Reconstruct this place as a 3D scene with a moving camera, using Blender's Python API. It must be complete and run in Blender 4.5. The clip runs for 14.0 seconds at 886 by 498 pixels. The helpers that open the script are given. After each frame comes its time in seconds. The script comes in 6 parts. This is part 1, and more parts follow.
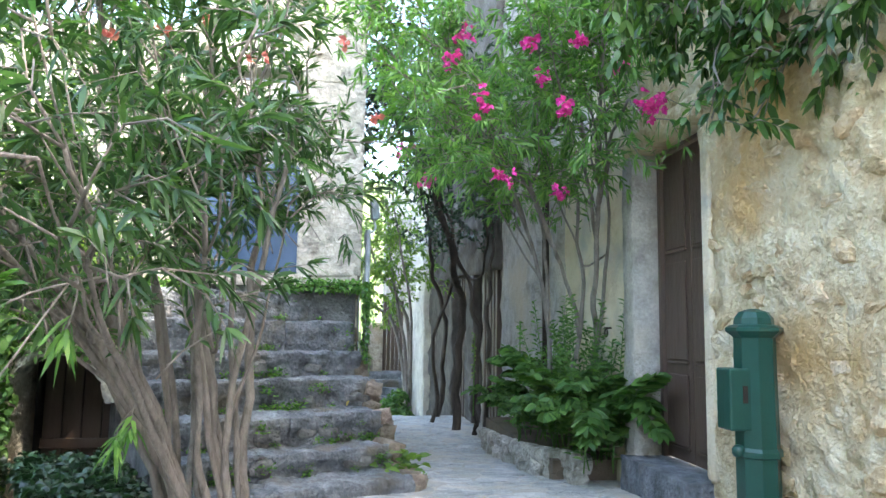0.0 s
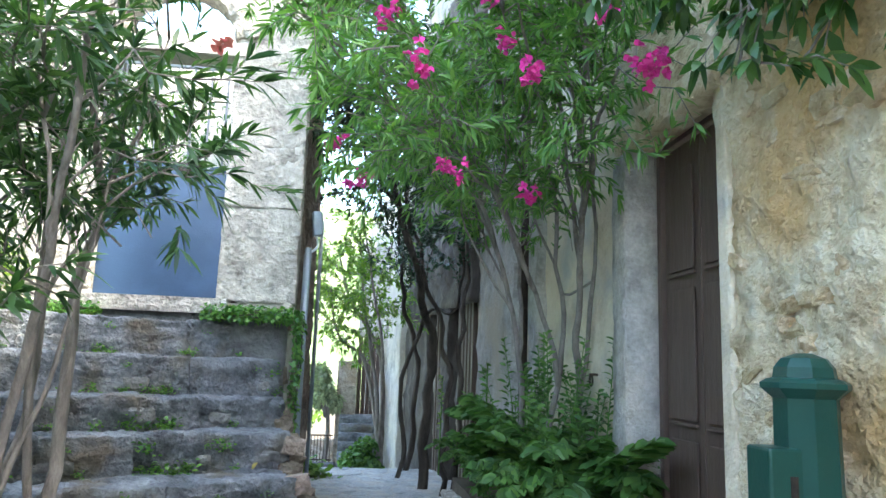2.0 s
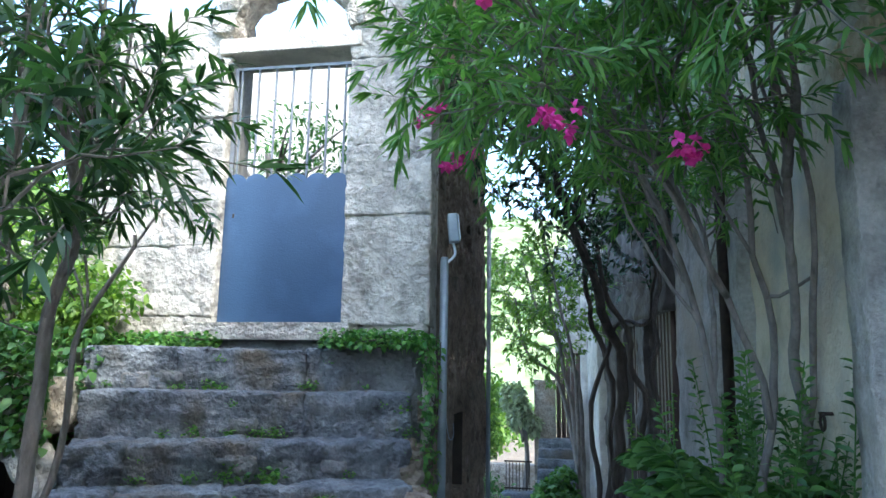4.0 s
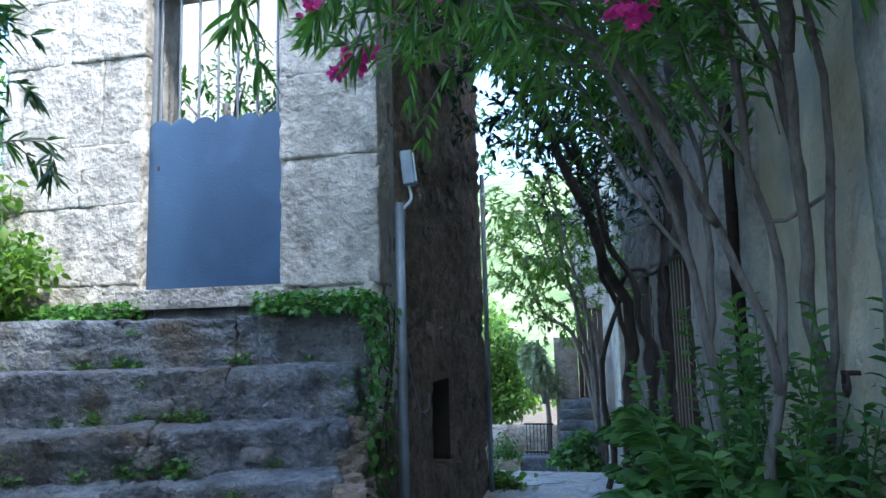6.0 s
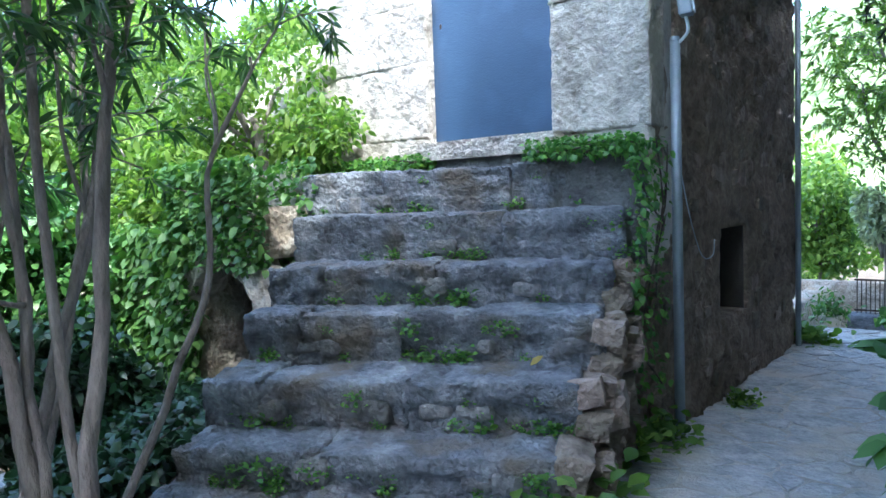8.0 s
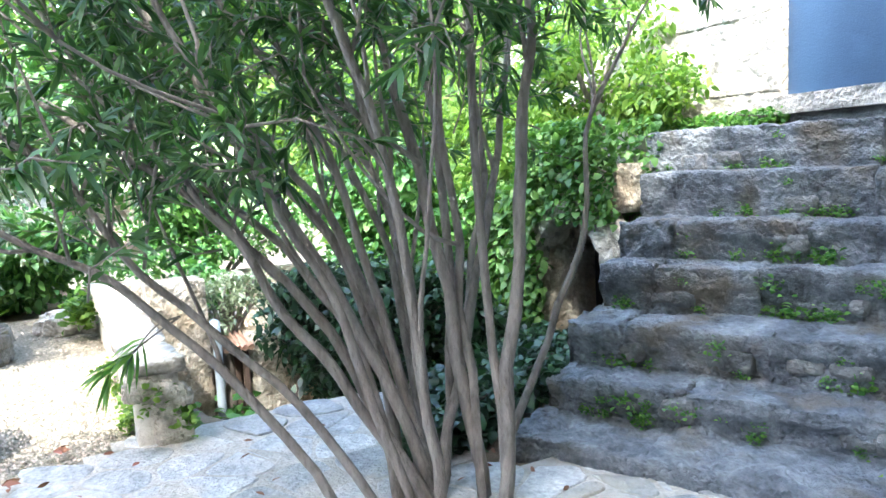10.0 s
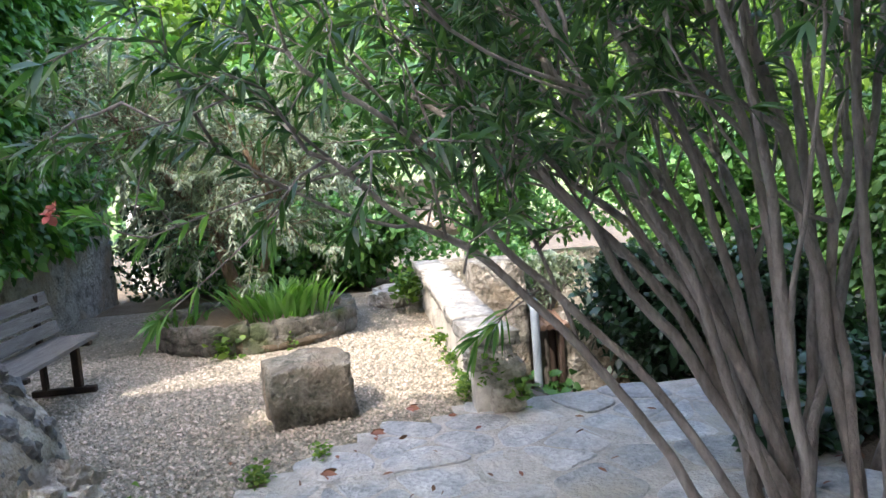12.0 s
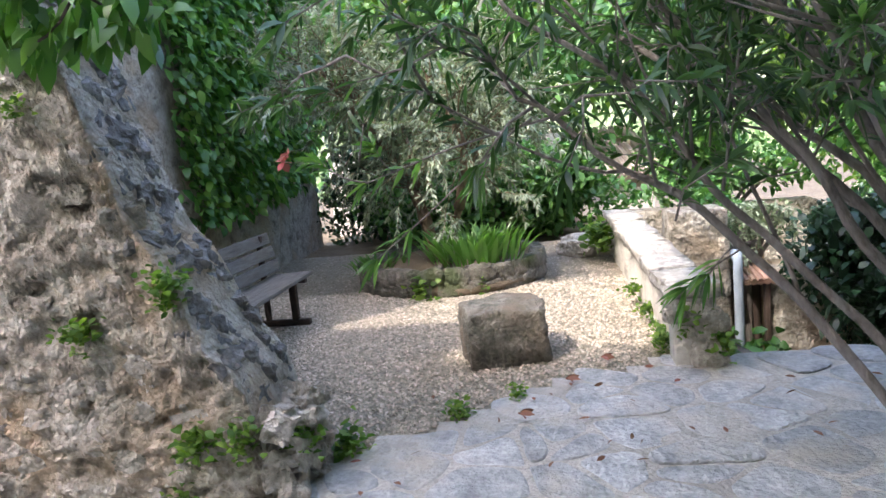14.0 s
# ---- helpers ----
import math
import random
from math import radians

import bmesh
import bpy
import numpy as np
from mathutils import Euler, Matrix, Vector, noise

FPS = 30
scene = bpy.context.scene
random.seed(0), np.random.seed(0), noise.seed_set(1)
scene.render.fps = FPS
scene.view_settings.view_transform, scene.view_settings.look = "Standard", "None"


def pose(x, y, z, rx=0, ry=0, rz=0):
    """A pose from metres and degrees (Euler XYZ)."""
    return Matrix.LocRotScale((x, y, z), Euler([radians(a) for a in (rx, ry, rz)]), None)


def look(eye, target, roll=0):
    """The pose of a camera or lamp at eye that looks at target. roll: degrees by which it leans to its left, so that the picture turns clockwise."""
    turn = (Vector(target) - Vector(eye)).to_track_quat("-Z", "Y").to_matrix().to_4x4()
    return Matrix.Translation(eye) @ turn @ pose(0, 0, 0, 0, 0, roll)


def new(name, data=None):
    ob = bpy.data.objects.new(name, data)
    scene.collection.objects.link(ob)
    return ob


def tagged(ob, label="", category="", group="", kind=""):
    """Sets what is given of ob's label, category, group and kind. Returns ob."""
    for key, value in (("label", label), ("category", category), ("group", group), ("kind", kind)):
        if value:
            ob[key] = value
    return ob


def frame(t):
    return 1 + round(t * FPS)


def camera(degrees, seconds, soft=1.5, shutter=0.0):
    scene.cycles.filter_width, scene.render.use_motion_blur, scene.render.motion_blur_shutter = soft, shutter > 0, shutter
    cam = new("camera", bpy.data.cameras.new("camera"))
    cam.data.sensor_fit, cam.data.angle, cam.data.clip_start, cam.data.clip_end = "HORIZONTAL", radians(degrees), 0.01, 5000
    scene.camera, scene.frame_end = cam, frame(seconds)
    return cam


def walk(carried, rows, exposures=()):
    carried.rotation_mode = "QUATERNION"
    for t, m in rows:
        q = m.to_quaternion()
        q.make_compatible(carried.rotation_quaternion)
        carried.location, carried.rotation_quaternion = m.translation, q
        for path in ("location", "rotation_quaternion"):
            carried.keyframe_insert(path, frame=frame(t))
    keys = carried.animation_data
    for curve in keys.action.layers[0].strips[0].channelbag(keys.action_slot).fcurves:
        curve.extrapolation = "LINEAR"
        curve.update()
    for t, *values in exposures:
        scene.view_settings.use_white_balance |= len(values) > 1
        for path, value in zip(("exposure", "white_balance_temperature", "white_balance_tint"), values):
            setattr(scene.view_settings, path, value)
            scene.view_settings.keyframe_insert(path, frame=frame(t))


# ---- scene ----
cam = camera(63.6, 14.0)
PATH = [
    (0, (-1.207, 0.692, 1.337), (-0.955, 2.663, 1.563), 0.9),
    (0.5, (-1.083, 1.132, 1.395), (-0.718, 3.064, 1.763), 1.5),
    (1, (-0.963, 1.448, 1.399), (-0.559, 3.365, 1.803), 1.5),
    (1.5, (-0.737, 1.784, 1.421), (-0.571, 3.748, 1.762), 2.5),
    (2, (-0.548, 2.138, 1.383), (-0.305, 4.096, 1.715), 2.1),
    (2.5, (-0.389, 2.504, 1.435), (-0.099, 4.455, 1.765), 1.7),
    (3, (-0.205, 2.833, 1.484), (-0.116, 4.796, 1.86), 1.8),
    (3.2, (-0.15, 2.948, 1.498), (-0.185, 4.912, 1.876), 2.1),
    (5.3, (0.342, 4.244, 1.586), (-0.165, 6.157, 1.872), -1.3),
    (5.5, (0.384, 4.321, 1.571), (-0.074, 6.247, 1.852), -1.6),
    (6, (0.467, 4.485, 1.563), (0.01, 6.416, 1.809), -1.5),
    (6.5, (0.537, 4.534, 1.569), (-0.042, 6.44, 1.753), -0.9),
    (7, (0.648, 4.592, 1.558), (-0.141, 6.428, 1.616), -0.8),
    (7.2, (0.68, 4.591, 1.543), (-0.196, 6.389, 1.517), -1.0),
    (9.3, (0.898, 4.25, 1.488), (-0.732, 5.399, 1.324), -3.3),
    (9.5, (0.846, 4.175, 1.499), (-0.81, 5.282, 1.316), -3.2),
    (10, (0.725, 4.005, 1.492), (-1.019, 4.962, 1.28), -2.7),
    (10.5, (0.661, 3.911, 1.493), (-1.169, 4.686, 1.261), -3.0),
    (11, (0.631, 3.848, 1.47), (-1.271, 4.429, 1.261), -3.5),
    (11.5, (0.617, 3.792, 1.486), (-1.334, 4.182, 1.284), -4.0),
    (12, (0.607, 3.716, 1.475), (-1.369, 3.945, 1.269), -4.5),
    (12.5, (0.6, 3.685, 1.475), (-1.387, 3.745, 1.256), -5.3),
    (13, (0.613, 3.656, 1.476), (-1.371, 3.575, 1.242), -5.6),
    (13.5, (0.623, 3.637, 1.466), (-1.35, 3.44, 1.204), -5.4),
    (14, (0.639, 3.616, 1.471), (-1.317, 3.334, 1.169), -5.4),
]
# the clip's own exposure and white balance: seconds, stops, kelvin, tint
EXPOSURES = [(0, 3.85, 7100, 7), (3, 3.45, 6300, 4), (5.3, 2.7, 5500, 6), (7.2, 2.85, 5500, 6), (9.3, 4.05, 6000, 6), (10.5, 3.7, 6300, 7), (11.2, 3.05, 6500, 10), (14, 2.93, 6500, 15)]
walk(cam, [(t, look(eye, target, roll)) for t, eye, target, roll in PATH], EXPOSURES)

# ---- world and light ----

SUN_EL, SUN_DIR = radians(49), Vector((0.75, -0.66, 0)).normalized()
world = bpy.data.worlds.new("sky")
scene.world = world
world.use_nodes = True
wn = world.node_tree
sky = wn.nodes.new("ShaderNodeTexSky")
sky.sky_type, sky.sun_disc = "NISHITA", False
sky.sun_elevation, sky.sun_rotation = SUN_EL, math.atan2(SUN_DIR.x, SUN_DIR.y)
sky.dust_density = 2.5
wn.links.new(sky.outputs[0], wn.nodes["Background"].inputs[0])
wn.nodes["Background"].inputs[1].default_value = 0.15
sun_data = bpy.data.lights.new("sun", "SUN")
sun_data.energy, sun_data.angle, sun_data.color = 0.74, radians(1.5), (1.0, 0.95, 0.86)
sun = new("sun", sun_data)
sun.matrix_world = look((SUN_DIR * math.cos(SUN_EL) + Vector((0, 0, math.sin(SUN_EL)))) * 40, (0, 0, 0))


# ---- materials ----
def material(name, stops, scale=4.0, rough=0.85, bump=0.4, metal=0.0, grain=60.0, vary=0.0, stain=None, stain_scale=0.8,
             fine=0.25, translucent=0.0, spec=0.5, island=False, bump_scale=1.0, stretch=None, cells=0.0, glow=(1.45, 1.6, 0.65)):
    """A surface with colour patches, fine grain, stains and relief."""
    m = bpy.data.materials.new(name)
    m.use_nodes = True
    nt = m.node_tree
    bsdf = nt.nodes["Principled BSDF"]
    link = nt.links.new
    geo = nt.nodes.new("ShaderNodeNewGeometry")
    mp = nt.nodes.new("ShaderNodeMapping")
    mp.inputs["Scale"].default_value = stretch or (1, 1, 1)
    link(geo.outputs["Position"], mp.inputs["Vector"])
    n1 = nt.nodes.new("ShaderNodeTexNoise")
    n1.inputs["Scale"].default_value, n1.inputs["Detail"].default_value, n1.inputs["Roughness"].default_value = scale, 6, 0.65
    link(mp.outputs[0], n1.inputs["Vector"])
    ramp = nt.nodes.new("ShaderNodeValToRGB")
    els = ramp.color_ramp.elements
    while len(els) < len(stops):
        els.new(0.5)
    for i, c in enumerate(stops):
        els[i].position = 0.3 + 0.4 * i / max(1, len(stops) - 1)
        els[i].color = (*c, 1)
    link(n1.outputs["Fac"], ramp.inputs["Fac"])
    col = ramp.outputs["Color"]
    n2 = nt.nodes.new("ShaderNodeTexNoise")
    n2.inputs["Scale"].default_value, n2.inputs["Detail"].default_value = grain, 4
    link(mp.outputs[0], n2.inputs["Vector"])
    if fine:
        mul = nt.nodes.new("ShaderNodeMix")
        mul.data_type, mul.blend_type = "RGBA", "OVERLAY"
        mul.inputs[0].default_value = fine
        link(col, mul.inputs[6])
        link(n2.outputs["Color"], mul.inputs[7])
        bw = nt.nodes.new("ShaderNodeRGBToBW")
        link(n2.outputs["Color"], bw.inputs[0])
        link(bw.outputs[0], mul.inputs[7])
        col = mul.outputs[2]
    if stain:
        n3 = nt.nodes.new("ShaderNodeTexNoise")
        n3.inputs["Scale"].default_value, n3.inputs["Detail"].default_value = stain_scale, 5
        link(geo.outputs["Position"], n3.inputs["Vector"])
        r3 = nt.nodes.new("ShaderNodeMapRange")
        r3.inputs[1].default_value, r3.inputs[2].default_value = 0.5, 0.68
        link(n3.outputs["Fac"], r3.inputs[0])
        mx = nt.nodes.new("ShaderNodeMix")
        mx.data_type = "RGBA"
        link(r3.outputs[0], mx.inputs[0])
        link(col, mx.inputs[6])
        mx.inputs[7].default_value = (*stain, 1)
        col = mx.outputs[2]
    if vary:
        if island:
            rnd = geo.outputs["Random Per Island"]
        else:
            info = nt.nodes.new("ShaderNodeObjectInfo")
            rnd = info.outputs["Random"]
        hsv = nt.nodes.new("ShaderNodeHueSaturation")
        mr = nt.nodes.new("ShaderNodeMapRange")
        mr.inputs[3].default_value, mr.inputs[4].default_value = 1 - vary, 1 + vary
        link(rnd, mr.inputs[0])
        link(mr.outputs[0], hsv.inputs["Value"])
        link(col, hsv.inputs["Color"])
        mr2 = nt.nodes.new("ShaderNodeMapRange")
        mr2.inputs[3].default_value, mr2.inputs[4].default_value = 0.5 + vary * 0.05, 0.5 - vary * 0.05
        link(rnd, mr2.inputs[0])
        link(mr2.outputs[0], hsv.inputs["Hue"])
        col = hsv.outputs[0]
    link(col, bsdf.inputs["Base Color"])
    bsdf.inputs["Roughness"].default_value = rough
    bsdf.inputs["Metallic"].default_value = metal
    bsdf.inputs["Specular IOR Level"].default_value = spec
    height = n2.outputs["Fac"]
    if bump:
        add = nt.nodes.new("ShaderNodeMath")
        add.operation = "MULTIPLY_ADD"
        link(n1.outputs["Fac"], add.inputs[0])
        add.inputs[1].default_value = 3.0
        link(n2.outputs["Fac"], add.inputs[2])
        height = add.outputs[0]
        if cells:
            v = nt.nodes.new("ShaderNodeTexVoronoi")
            v.inputs["Scale"].default_value = cells
            v.feature = "DISTANCE_TO_EDGE"
            link(geo.outputs["Position"], v.inputs["Vector"])
            vm = nt.nodes.new("ShaderNodeMapRange")
            vm.inputs[2].default_value = 0.12
            link(v.outputs["Distance"], vm.inputs[0])
            a2 = nt.nodes.new("ShaderNodeMath")
            link(vm.outputs[0], a2.inputs[0])
            link(height, a2.inputs[1])
            height = a2.outputs[0]
        b = nt.nodes.new("ShaderNodeBump")
        b.inputs["Strength"].default_value, b.inputs["Distance"].default_value = bump, 0.03 * bump_scale
        link(height, b.inputs["Height"])
        link(b.outputs[0], bsdf.inputs["Normal"])
    if translucent:
        tr = nt.nodes.new("ShaderNodeBsdfTranslucent")
        mix = nt.nodes.new("ShaderNodeMixShader")
        mix.inputs[0].default_value = translucent
        bright = nt.nodes.new("ShaderNodeMix")
        bright.data_type, bright.blend_type = "RGBA", "MULTIPLY"
        bright.inputs[0].default_value = 1.0
        link(col, bright.inputs[6])
        bright.inputs[7].default_value = (*glow, 1)
        link(bright.outputs[2], tr.inputs["Color"])
        link(bsdf.outputs[0], mix.inputs[1])
        link(tr.outputs[0], mix.inputs[2])
        link(mix.outputs[0], nt.nodes["Material Output"].inputs[0])
    return m


OCHRE = material("ochre_limewash_rubble", [(0.40, 0.28, 0.155), (0.68, 0.56, 0.365), (0.76, 0.68, 0.52)], 4.2, 0.92, 0.9, stain=(0.58, 0.37, 0.16), stain_scale=0.9, grain=28, bump_scale=1.6, fine=0.4)
PLASTER = material("worn_cream_render", [(0.50, 0.41, 0.28), (0.68, 0.58, 0.42), (0.73, 0.65, 0.50)], 2.5, 0.92, 0.6, stain=(0.42, 0.40, 0.35), stain_scale=1.6, grain=34)
PIER = material("grey_weathered_render", [(0.24, 0.22, 0.195), (0.41, 0.385, 0.345), (0.52, 0.49, 0.44)], 4.0, 0.9, 0.7, stain=(0.48, 0.41, 0.30), grain=34, fine=0.5)
LIME = material("pale_limestone_wall", [(0.36, 0.33, 0.28), (0.58, 0.54, 0.47), (0.68, 0.64, 0.56)], 3.5, 0.93, 0.6, stain=(0.46, 0.43, 0.39), stain_scale=1.2, grain=30)
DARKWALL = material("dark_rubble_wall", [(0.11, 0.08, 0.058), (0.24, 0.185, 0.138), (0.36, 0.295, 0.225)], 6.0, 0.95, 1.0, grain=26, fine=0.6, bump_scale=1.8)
RUIN = material("eroded_limestone_rubble", [(0.24, 0.20, 0.155), (0.56, 0.50, 0.41), (0.72, 0.675, 0.59)], 7.0, 0.95, 1.0, stain=(0.54, 0.41, 0.28), stain_scale=1.8, grain=30, bump_scale=2.6, fine=0.75)
RUINSTONE = material("eroded_limestone_block", [(0.28, 0.25, 0.21), (0.52, 0.475, 0.405), (0.68, 0.64, 0.57)], 8.0, 0.95, 1.0, vary=0.22, grain=30, fine=0.5, bump_scale=1.5)
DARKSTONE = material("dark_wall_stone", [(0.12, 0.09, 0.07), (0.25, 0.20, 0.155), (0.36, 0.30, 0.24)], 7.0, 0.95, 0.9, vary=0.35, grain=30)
ASHLAR = material("pitted_limestone_ashlar", [(0.22, 0.20, 0.17), (0.46, 0.425, 0.365), (0.60, 0.56, 0.485)], 5.5, 0.93, 0.7, stain=(0.36, 0.33, 0.285), stain_scale=2.3, grain=24, vary=0.06, fine=0.6, bump_scale=1.4)
OCHRESTONE = material("ochre_wall_stone", [(0.38, 0.25, 0.13), (0.57, 0.43, 0.25), (0.66, 0.56, 0.40)], 6.0, 0.95, 0.9, vary=0.2, grain=30)
RUINTOP = material("lichen_dark_limestone", [(0.10, 0.10, 0.095), (0.22, 0.21, 0.20), (0.36, 0.35, 0.33)], 7.0, 0.95, 1.0, grain=30, vary=0.15)
STEP = material("grey_worn_step_stone", [(0.06, 0.067, 0.076), (0.165, 0.18, 0.20), (0.29, 0.31, 0.33)], 5.0, 0.82, 0.9, stain=(0.15, 0.13, 0.105), stain_scale=2.6, vary=0.14, grain=34, fine=0.65, bump_scale=1.6)
STEPFILL = material("step_riser_rubble", [(0.085, 0.086, 0.086), (0.16, 0.162, 0.162), (0.24, 0.24, 0.235)], 5.0, 0.9, 0.9, vary=0.2, grain=30)
FLAG = material("slate_flagstone", [(0.25, 0.258, 0.255), (0.41, 0.415, 0.405), (0.56, 0.55, 0.515)], 5.0, 0.75, 0.8, vary=0.2, grain=34, stain=(0.50, 0.455, 0.38), stain_scale=2.2, fine=0.65)
JOINT = material("lime_mortar_joint", [(0.34, 0.315, 0.275), (0.46, 0.43, 0.375), (0.54, 0.505, 0.44)], 7.0, 0.95, 0.6, grain=50, stain=(0.36, 0.33, 0.29), stain_scale=2.0, fine=0.5)
GRAVEL = material("pale_gravel_bed", [(0.22, 0.185, 0.14), (0.38, 0.33, 0.26), (0.50, 0.445, 0.36)], 34.0, 0.95, 0.9, grain=90, cells=60)
PEBBLE = material("gravel_pebbles", [(0.34, 0.29, 0.225), (0.54, 0.47, 0.37)], 20.0, 0.9, 0.0, vary=0.4, island=True)
EARTH = material("dry_earth", [(0.10, 0.075, 0.05), (0.20, 0.155, 0.105)], 3.0, 0.95, 0.7)
BLOCK = material("mossy_stone_block", [(0.08, 0.078, 0.062), (0.19, 0.18, 0.148), (0.31, 0.29, 0.245)], 8.0, 0.92, 1.0, stain=(0.22, 0.175, 0.13), stain_scale=2.2, grain=44, fine=0.6, bump_scale=1.6)
BEDSTONE = material("mossy_edging_stone", [(0.07, 0.066, 0.052), (0.165, 0.15, 0.122), (0.27, 0.25, 0.21)], 7.0, 0.93, 1.0, vary=0.2, stain=(0.08, 0.10, 0.045), stain_scale=3.0, grain=40, fine=0.5)
# stained brown render, its colour darkened to hold the shade of the vines
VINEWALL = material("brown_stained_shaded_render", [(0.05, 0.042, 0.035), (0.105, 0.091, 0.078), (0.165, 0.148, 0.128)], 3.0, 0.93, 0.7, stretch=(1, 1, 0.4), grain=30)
DOORWOOD = material("dark_brown_painted_wood", [(0.072, 0.045, 0.034), (0.105, 0.068, 0.050)], 3.0, 0.55, 0.25, stretch=(6, 6, 0.7), grain=40)
OLDWOOD = material("grey_weathered_wood", [(0.09, 0.082, 0.07), (0.19, 0.178, 0.158)], 4.0, 0.85, 0.5, stretch=(1, 8, 8))
FARWOOD = material("brown_plank_wood", [(0.07, 0.045, 0.035), (0.13, 0.09, 0.07)], 3.0, 0.8, 0.3, stretch=(8, 8, 0.6))
BLUE = material("blue_painted_sheet_steel", [(0.026, 0.054, 0.105), (0.034, 0.068, 0.128)], 1.2, 0.30, 0.12, grain=90, fine=0.1, spec=0.6, stain=(0.044, 0.084, 0.155), stain_scale=2.5)
GREEN = material("dark_green_gloss_paint", [(0.006, 0.050, 0.037), (0.009, 0.064, 0.047)], 6.0, 0.35, 0.06, fine=0.1)
ZINC = material("galvanised_steel", [(0.22, 0.27, 0.31), (0.33, 0.39, 0.43)], 5.0, 0.5, 0.05, metal=0.35, fine=0.1)
PIPEBLUE = material("painted_blue_grey_downpipe", [(0.30, 0.36, 0.42), (0.42, 0.48, 0.54)], 5.0, 0.6, 0.1, fine=0.1)
IRON = material("rusty_dark_iron", [(0.03, 0.024, 0.02), (0.075, 0.05, 0.036)], 9.0, 0.7, 0.3, metal=0.5)
SPIKE = material("galvanised_bar", [(0.16, 0.17, 0.185), (0.25, 0.26, 0.27)], 9.0, 0.5, 0.1, metal=0.4)
LAMP = material("white_lamp_glass", [(0.62, 0.68, 0.72), (0.70, 0.75, 0.78)], 3.0, 0.25, 0.0, fine=0)
# near-black colour that paints the shade inside the cellar and the niche
VOID = material("recess_shade_stone", [(0.03, 0.027, 0.024), (0.06, 0.052, 0.045)], 4.0, 0.95, 0.5)
BARK = material("grey_oleander_bark", [(0.115, 0.098, 0.085), (0.215, 0.187, 0.165), (0.30, 0.268, 0.24)], 14.0, 0.85, 0.6, stretch=(1, 1, 0.35), grain=70, bump_scale=0.6)
OLIVEBARK = material("brown_olive_bark", [(0.12, 0.08, 0.05), (0.25, 0.175, 0.11)], 12.0, 0.9, 0.7, stretch=(1, 1, 0.3))
VINEBARK = material("dark_vine_bark", [(0.035, 0.026, 0.02), (0.10, 0.08, 0.064)], 9.0, 0.9, 0.8, stretch=(1, 1, 0.25))
LEAF = material("oleander_leaf", [(0.037, 0.09, 0.032), (0.057, 0.126, 0.046)], 2.0, 0.36, 0.0, vary=0.5, island=True, fine=0, translucent=0.42)
LEAF2 = material("fresh_oleander_leaf", [(0.095, 0.215, 0.055), (0.135, 0.275, 0.075)], 2.0, 0.42, 0.0, vary=0.4, island=True, fine=0, translucent=0.4)
LAUREL = material("laurel_leaf", [(0.036, 0.095, 0.025), (0.07, 0.155, 0.036)], 2.0, 0.33, 0.0, vary=0.5, island=True, fine=0, translucent=0.3)
OLIVE = material("olive_leaf", [(0.17, 0.215, 0.15), (0.26, 0.31, 0.225)], 2.0, 0.55, 0.0, vary=0.45, island=True, fine=0, translucent=0.22)
IVY = material("creeper_leaf", [(0.05, 0.14, 0.035), (0.09, 0.215, 0.055)], 2.0, 0.42, 0.0, vary=0.5, island=True, fine=0, translucent=0.3)
CREEP = material("virginia_creeper_leaf", [(0.075, 0.19, 0.042), (0.115, 0.26, 0.06)], 2.0, 0.38, 0.0, vary=0.5, island=True, fine=0, translucent=0.35)
BRIGHT = material("light_green_leaf", [(0.105, 0.19, 0.042), (0.155, 0.26, 0.06)], 2.0, 0.5, 0.0, vary=0.45, island=True, fine=0, translucent=0.5)
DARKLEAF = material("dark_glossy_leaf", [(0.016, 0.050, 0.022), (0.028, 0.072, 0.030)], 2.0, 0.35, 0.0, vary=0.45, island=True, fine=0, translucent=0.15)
WEED = material("ground_weed_leaf", [(0.06, 0.15, 0.035), (0.095, 0.20, 0.05)], 2.0, 0.5, 0.0, vary=0.4, island=True, fine=0, translucent=0.35)
PALELEAF = material("silver_variegated_leaf", [(0.30, 0.36, 0.24), (0.42, 0.46, 0.33)], 2.0, 0.55, 0.0, vary=0.35, island=True, fine=0, translucent=0.25)
PINK = material("pink_petal", [(0.72, 0.035, 0.30), (0.84, 0.09, 0.42)], 8.0, 0.6, 0.0, vary=0.25, island=True, fine=0, translucent=0.3, glow=(1, 1, 1))
CORAL = material("coral_petal", [(0.50, 0.13, 0.10), (0.66, 0.24, 0.19)], 8.0, 0.6, 0.0, vary=0.25, island=True, fine=0, translucent=0.3, glow=(1, 1, 1))
WHITEPETAL = material("white_bract", [(0.55, 0.50, 0.47), (0.66, 0.62, 0.58)], 8.0, 0.6, 0.0, fine=0, vary=0.2, island=True)
ROOFTILE = material("terracotta_roof_tile", [(0.26, 0.15, 0.10), (0.42, 0.28, 0.20)], 6.0, 0.9, 0.5, vary=0.25)
PALEROOF = material("sun_bleached_roof_tile", [(0.30, 0.24, 0.19), (0.42, 0.35, 0.29)], 5.0, 0.9, 0.4, vary=0.2)
HILL = material("hillside_scrub", [(0.06, 0.11, 0.035), (0.15, 0.20, 0.08), (0.30, 0.29, 0.20)], 0.25, 0.95, 0.0, grain=2.5, fine=0.5)
DEADLEAF = material("dry_fallen_leaf", [(0.16, 0.06, 0.035), (0.26, 0.12, 0.06)], 8.0, 0.8, 0.0, vary=0.4, island=True)
WINEPURPLE = material("yellow_fallen_leaf", [(0.45, 0.36, 0.10), (0.55, 0.47, 0.16)], 8.0, 0.8, 0.0)

